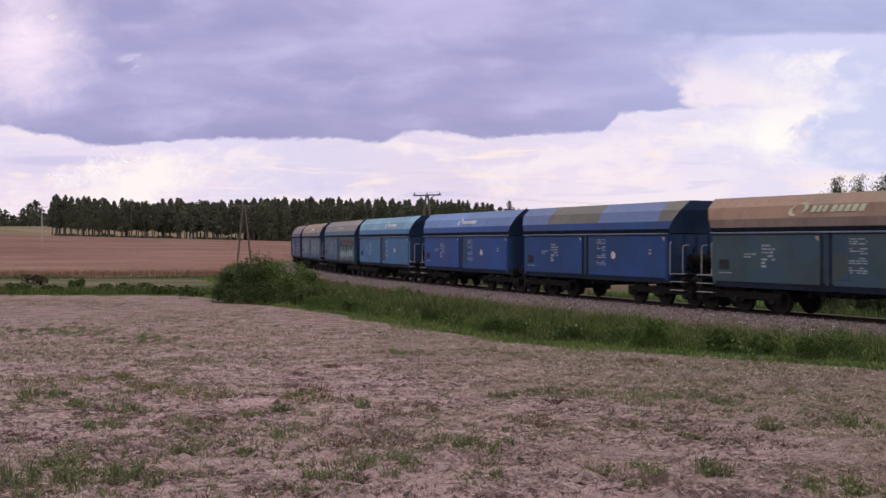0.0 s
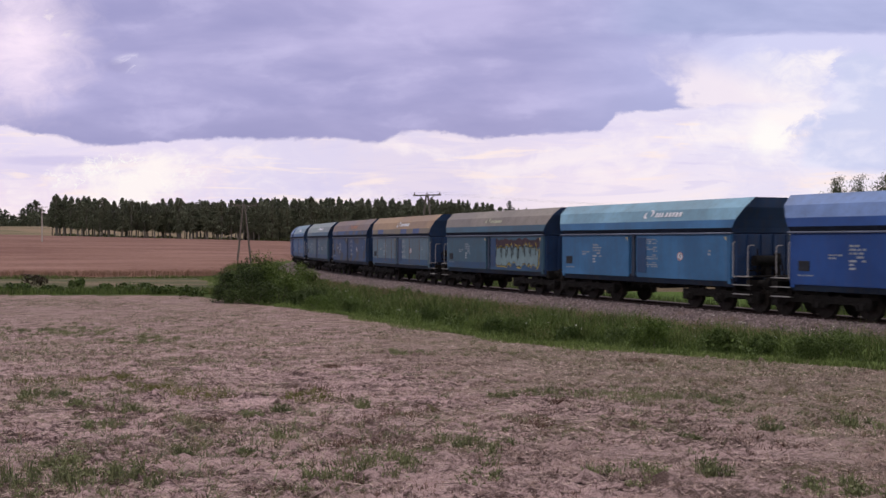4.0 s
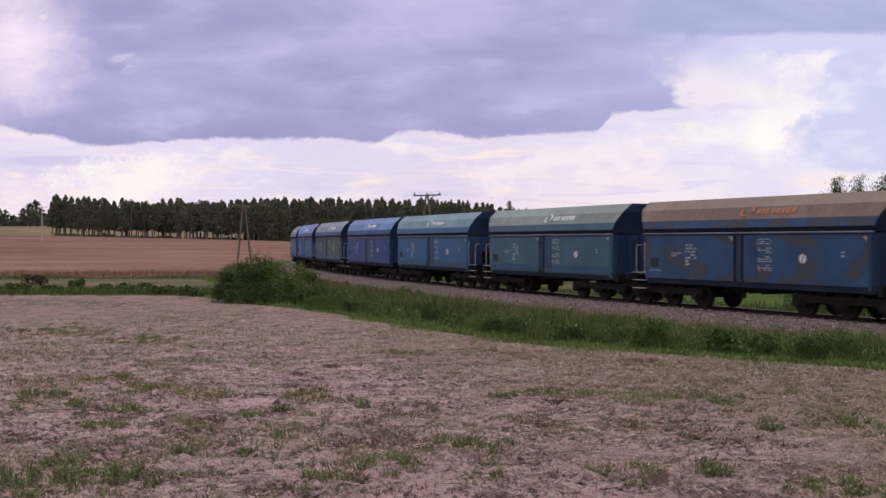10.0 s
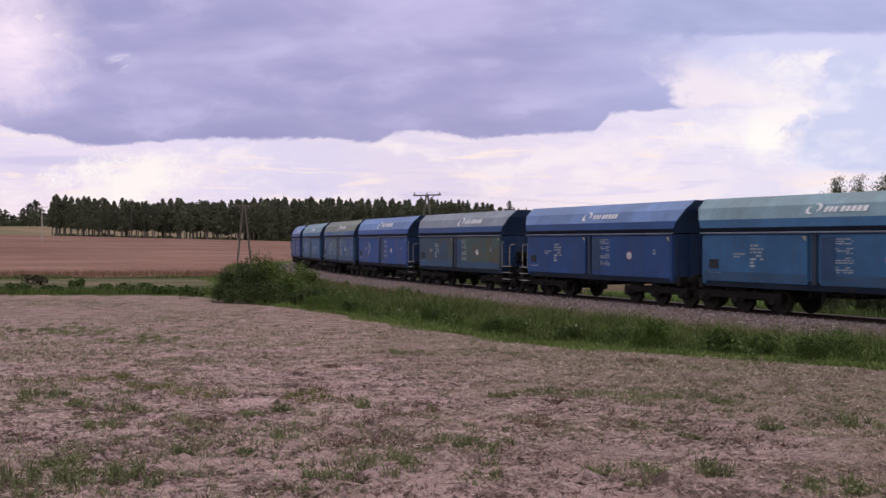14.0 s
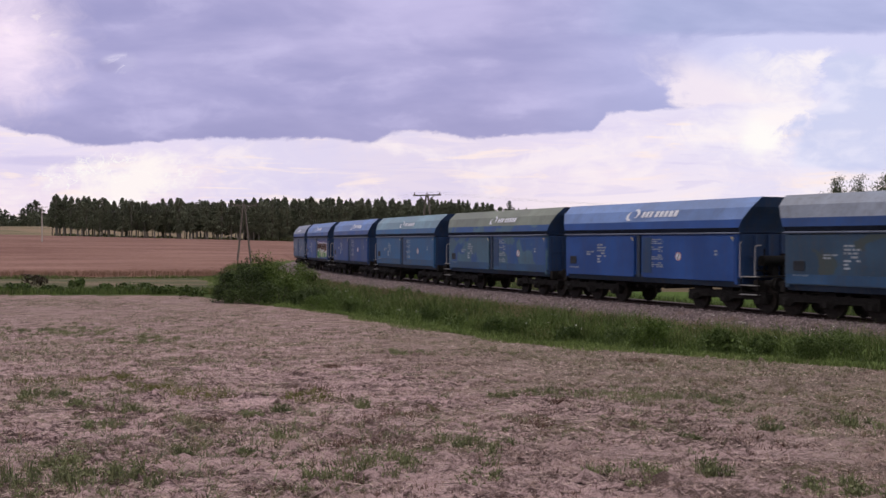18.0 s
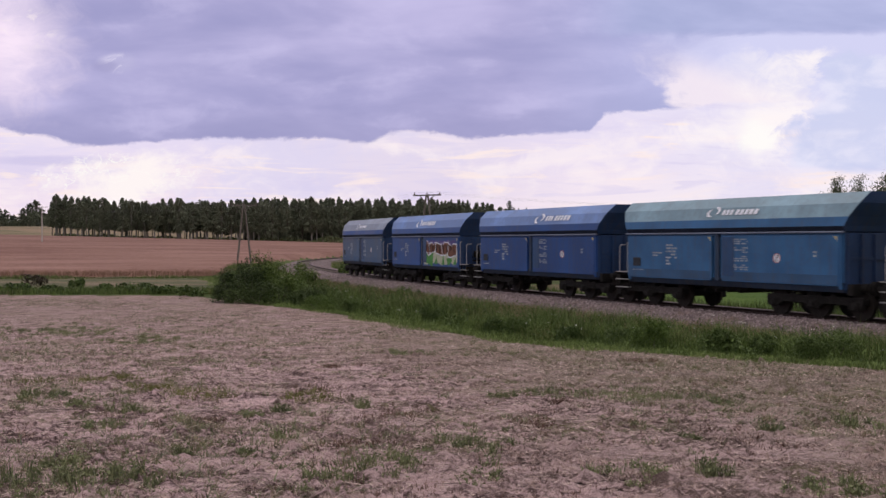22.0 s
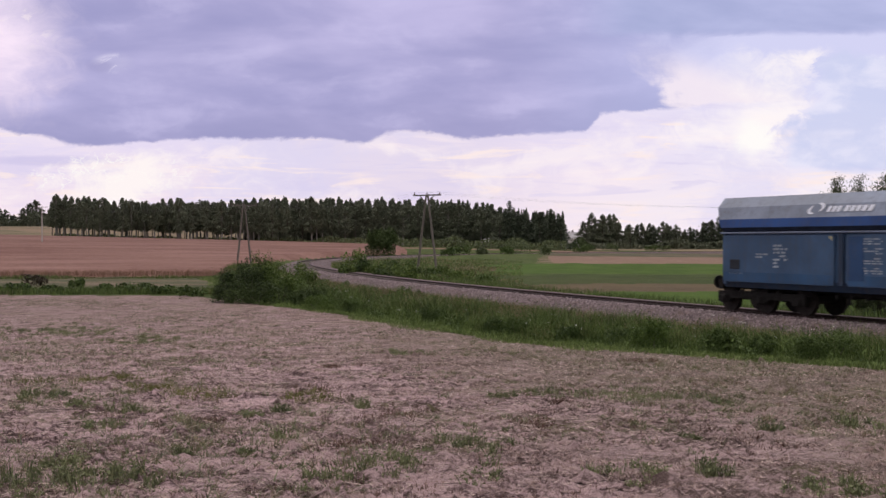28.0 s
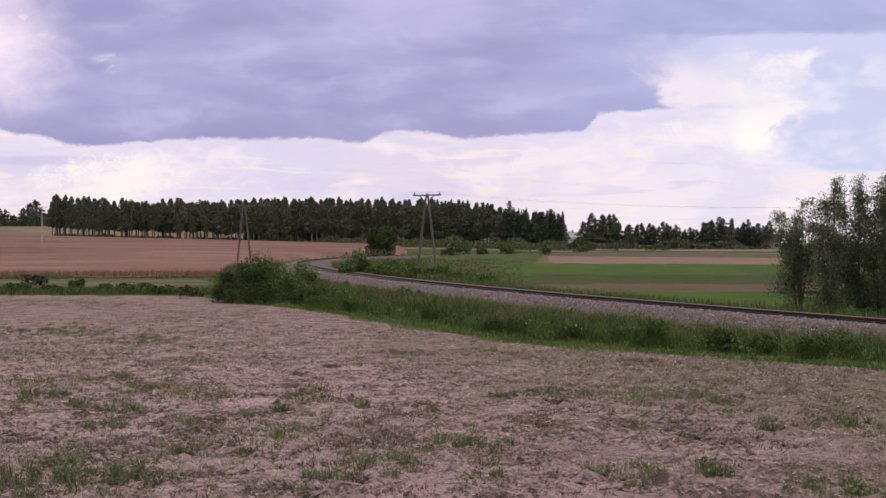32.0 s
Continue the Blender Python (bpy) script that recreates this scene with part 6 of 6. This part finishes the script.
def weed_tuft(x, y, w, h, seed):
    """A tuft: thin upright blades in a few crowns, small leaves on the stems between them."""
    rng = np.random.default_rng(seed)
    z = float(ground_z(x, y)[0])
    n = int(70 + 480 * w)
    k = max(3, int(w * 26))
    cs = rng.normal(size=(k, 2)) * w * (0.40, 0.60)
    pick = rng.integers(k, size=n)
    xs = cs[pick, 0] + rng.normal(size=n) * 0.035
    ys = cs[pick, 1] + rng.normal(size=n) * 0.035
    hs = h * (rng.uniform(0.45, 1.0, k)[pick]) * rng.uniform(0.35, 1.1, n)
    a, b = rng.uniform(0, 6.283, n), rng.uniform(0, 6.283, n)
    ww = rng.uniform(0.0015, 0.004, n)
    P = np.c_[xs, ys, np.full(n, -0.01)]
    S = np.c_[np.cos(a) * ww, np.sin(a) * ww, np.zeros(n)]
    out = hs * rng.uniform(0.1, 0.6, n)
    L = np.c_[np.cos(b) * out, np.sin(b) * out, hs * 0.97]
    V = np.stack([P - S, P + S, P + L * 0.6 + S * 1.5, P + L, P + L * 0.6 - S * 1.5], 1).reshape(-1, 3)
    F = (np.arange(n)[:, None] * 5 + np.arange(5)).tolist()
    pts = P + L * rng.uniform(0.15, 1.0, (n, 1)) + rng.normal(size=(n, 3)) * 0.014
    pts = np.concatenate([pts, P + L * rng.uniform(0.1, 0.9, (n, 1)) + rng.normal(size=(n, 3)) * 0.025])
    LV, LF = leaves(pts, 0.034, rng, 0.0, 0.5)
    F += (LF + len(V)).tolist()
    V = np.concatenate([V, LV])
    V[:, 2] = np.maximum(V[:, 2], 0.0)
    ob = new("weed_tuft", mesh_of("weed_tuft", V.tolist(), F, [M_TUFT]))
    ob.location = (x, y, z)
    tagged(ob, "grey-green weed tuft on the dry field", "weed", "weed tufts of the field", "stuff")


def weed_drift(x, y, w, deep, h, n, material, name, label, seed):
    """A thin carpet of short blades that thins out towards its edges."""
    rng = np.random.default_rng(seed)
    k = max(4, n // 26)
    cx, cy = x + rng.normal(size=k) * w * 0.48, y + rng.normal(size=k) * deep * 0.5
    pick = rng.integers(k, size=n)
    xs, ys = cx[pick] + rng.normal(size=n) * 0.07, cy[pick] + rng.normal(size=n) * 0.12
    hs = h * rng.uniform(0.4, 1.0, k)[pick] * rng.uniform(0.4, 1.15, n)
    ob = blades(name, xs, ys, ground_z(xs, ys), hs, rng, 0.0022 + 0.00016 * y, material, label, 0.9)
    tagged(ob, label, "weed")


TUFTS_NEAR = [(-3.39, 8.6, 0.5, 0.24), (-3.54, 9.57, 0.28, 0.19), (-2.72, 8.6, 0.55, 0.24), (-2.56, 10.16, 0.15, 0.16), (-1.83, 11.46, 0.15, 0.15), (-0.74, 8.93, 0.62, 0.22), (-0.33, 9.89, 0.16, 0.10), (0.30, 10.79, 0.61, 0.22), (1.65, 9.10, 0.36, 0.19), (2.40, 9.18, 0.21, 0.22), (3.37, 8.24, 0.30, 0.22), (0.27, 8.99, 0.29, 0.14), (-1.93, 10.37, 0.22, 0.12), (3.05, 8.5, 0.35, 0.14), (-3.0, 9.1, 0.3, 0.14)]
TUFTS_FAR = [(-6.26, 15.88, 0.21, 0.25), (-6.03, 16.32, 0.37, 0.16), (-4.30, 14.14, 0.21, 0.23), (-5.12, 14.84, 0.29, 0.19), (-4.09, 12.52, 0.37, 0.12), (-2.50, 13.74, 0.22, 0.16), (-2.19, 14.00, 0.18, 0.17), (-1.16, 14.55, 0.14, 0.22), (0.89, 16.05, 0.26, 0.13), (3.81, 12.01, 0.18, 0.18), (5.05, 12.36, 0.39, 0.20), (2.70, 11.50, 0.22, 0.09)]
DRIFTS = [(-15.51, 39.05, 2.2, 3.4), (-12.99, 38.5, 2.0, 3.0), (-9.88, 35.0, 1.5, 2.4), (-6.26, 19.6, 1.2, 1.5), (-4.90, 17.5, 0.5, 0.9), (-3.86, 16.7, 0.75, 1.0), (-2.06, 16.1, 0.6, 0.8), (-1.16, 27.8, 0.8, 1.4), (2.0, 16.8, 1.5, 1.2), (3.2, 15.9, 1.3, 1.1), (4.05, 15.2, 0.45, 0.7)]
BROWN = [(-2.38, 22.7, 0.42), (-0.53, 13.74, 0.40), (3.46, 10.99, 0.34), (1.80, 15.15, 0.30), (-2.88, 13.19, 0.30), (-2.12, 17.47, 0.47), (4.64, 24.79, 0.54), (-1.0, 10.9, 0.3), (1.1, 12.6, 0.35)]
for _k, (_x, _y, _w, _h) in enumerate(TUFTS_NEAR + TUFTS_FAR):
    weed_tuft(_x, _y, _w, _h, 400 + _k)
for _k, (_x, _y, _w, _d) in enumerate(DRIFTS):
    weed_drift(_x, _y, _w, _d, 0.13 if _y < 30 else 0.16, int(260 + 620 * _w), M_OLIVE if _y < 20 and _x < 0 else M_TUFT, "weed_drift", "thin green drift of young weeds on the dry field", 500 + _k)
for _k, (_x, _y, _w) in enumerate(BROWN):
    weed_drift(_x, _y, _w, _w * 1.3, 0.10, int(120 + 380 * _w), M_BROWNWEED, "dead_weeds", "withered red-brown weeds lying on the field", 540 + _k)


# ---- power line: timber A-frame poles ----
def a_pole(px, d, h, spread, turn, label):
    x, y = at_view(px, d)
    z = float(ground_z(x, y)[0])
    top = new("power_pole")
    top.matrix_basis = pose(x, y, z, 0, 0, turn)
    tagged(top, label, "power pole", "poles of the power line")
    for s in (-1, 1):
        bm = bmesh.new()
        rod(bm, (s * spread / 2, 0, -0.2), (s * 0.09, 0, h * 0.97), 0.15, 0.10, 10)
        part("leg", bm, M_POLE, top)
    bm = bmesh.new()
    box(bm, -1.75, 1.75, -0.07, 0.07, h * 0.955, h * 0.955 + 0.14)
    part("crossarm", bm, M_POLE, top)
    for s in (-1, 1):
        bm = bmesh.new()
        rod(bm, (s * 0.85, 0, h * 0.955), (s * 0.16, 0, h * 0.86), 0.05, n=6)
        part("brace", bm, M_POLE, top)
    for k in (-1.6, 0.0, 1.6):
        b2 = bmesh.new()
        rod(b2, (k, 0, h * 0.955 + 0.12), (k, 0, h * 0.955 + 0.42), 0.07, 0.04, 8)
        part("insulator", b2, M_INSUL, top)
    return top, h * 0.955 + 0.42


def wires(tops):
    for (a, ha), (b, hb) in zip(tops, tops[1:]):
        for k in (-1.4, 0.0, 1.4):
            p, q = a.matrix_basis @ Vector((k, 0, ha)), b.matrix_basis @ Vector((k, 0, hb))
            pts = [p.lerp(q, t / 14) - Vector((0, 0, 4 * 1.2 * (t / 14) * (1 - t / 14))) for t in range(15)]
            bm = bmesh.new()
            tube(bm, pts, 0.0035, 4)
            tagged(part("power_wire", bm, M_WIRE), "thin overhead power wire", "wire", "wires of the power line")


_p1 = a_pole(0.482, 116, 8.85, 2.5, -28, "weathered timber A-frame pole inside the bend")
_p2 = a_pole(0.2755, 140, 8.3, 1.9, 12, "weathered timber A-frame pole beside the grain")


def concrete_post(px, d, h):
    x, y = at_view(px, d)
    top = new("concrete_pole")
    top.location = (x, y, float(ground_z(x, y)[0]))
    tagged(top, "pale slim concrete power pole in the grain", "power pole", "poles of the power line")
    bm = bmesh.new()
    rod(bm, (0, 0, -0.2), (0, 0, h), 0.16, 0.10, 8)
    part("shaft", bm, M_CONCRETE, top)
    bm = boxes((-1.45, 1.45, -0.05, 0.05, h - 0.25, h - 0.15))
    part("crossarm", bm, M_CONCRETE, top)
    return top, h + 0.1


_p3 = concrete_post(0.0475, 235, 8.6)
_p0 = concrete_post(1.09, 120, 8.0)
bpy.context.view_layer.update()
wires([_p3, _p2, _p1, _p0])


# ---- houses beyond the fields ----
def house(px, d, w, deep, eave, ridge, turn, roof_mat, label):
    x, y = at_view(px, d)
    top = new("house")
    top.matrix_basis = pose(x, y, float(ground_z(x, y)[0]) - 0.1, 0, 0, turn)
    tagged(top, label, "house")
    wall = part("wall", boxes((-w / 2, w / 2, -deep / 2, deep / 2, 0, eave)), M_HOUSEWALL, top)
    bm = bmesh.new()
    vs = [bm.verts.new(p) for p in ((-w / 2 - 0.3, -deep / 2 - 0.4, eave - 0.1), (w / 2 + 0.3, -deep / 2 - 0.4, eave - 0.1), (w / 2 + 0.3, deep / 2 + 0.4, eave - 0.1), (-w / 2 - 0.3, deep / 2 + 0.4, eave - 0.1), (-w / 2 - 0.3, 0, ridge), (w / 2 + 0.3, 0, ridge))]
    for f in ((0, 1, 5, 4), (2, 3, 4, 5), (0, 4, 3), (1, 2, 5), (3, 2, 1, 0)):
        bm.faces.new([vs[k] for k in f])
    roof = part("roof", bm, roof_mat, top)
    for k in (-0.25, 0.2):
        part("chimney", boxes((k * w - 0.3, k * w + 0.3, -0.3, 0.3, ridge - 1.0, ridge + 0.9)), M_ROOFRED, roof)
    for k in range(3):
        c = -w / 2 + w * (k + 0.5) / 3
        part("window", boxes((c - 0.6, c + 0.6, -deep / 2 - 0.04, -deep / 2 + 0.02, 1.0, 2.3)), M_PANE, top)


house(0.651, 460, 8.0, 8.0, 4.4, 7.2, 15, M_ROOFPALE, "pale house with light sheet roof between the woods")
house(0.866, 430, 10.0, 8.0, 2.8, 6.2, -15, M_ROOFRED, "house with dark red tiled roof behind the willows")
house(0.83, 460, 12.0, 8.0, 2.6, 5.4, 5, M_ROOFRED, "low dark-roofed farm building by the far wood")


# ---- movement ----
PHASE, SPEED, GAIN = 107.82, 7.645, 0.0062


def run(t):
    """Metres run, from the moment at 14 s: it gathers a little speed, then holds it."""
    return SPEED * (t - 14) + (GAIN if t < 14 else 0.0007) * (t - 14) ** 2


def wagon_pose(k, t):
    c = PHASE - k * PITCH - run(t) - WAGONS[k].get("ahead", 0.0)
    ax, ay = on_line(c + PIVOT)
    bx, by = on_line(c - PIVOT)
    return pose((ax + bx) / 2, (ay + by) / 2, 0, 0, 0, math.degrees(math.atan2(by - ay, bx - ax)))


def motions():
    for k, wag in enumerate(TRAIN):
        walk(wag, [(t / 2, wagon_pose(k, t / 2)) for t in range(0, 65)])
    for wag in TRAIN:
        for bog in wag.children:
            for w in bog.children:
                if w.name.startswith("wheelset"):
                    x, y, z = w.location
                    walk(w, [(t / 15, pose(x, y, z, 0, math.degrees((run(t / 15) - run(0)) / RADIUS), 0)) for t in range(0, 481)])
    walk(sky, [(0.0, pose(34, 0, 0)), (32.0, pose(-34, 0, 0))])


motions()
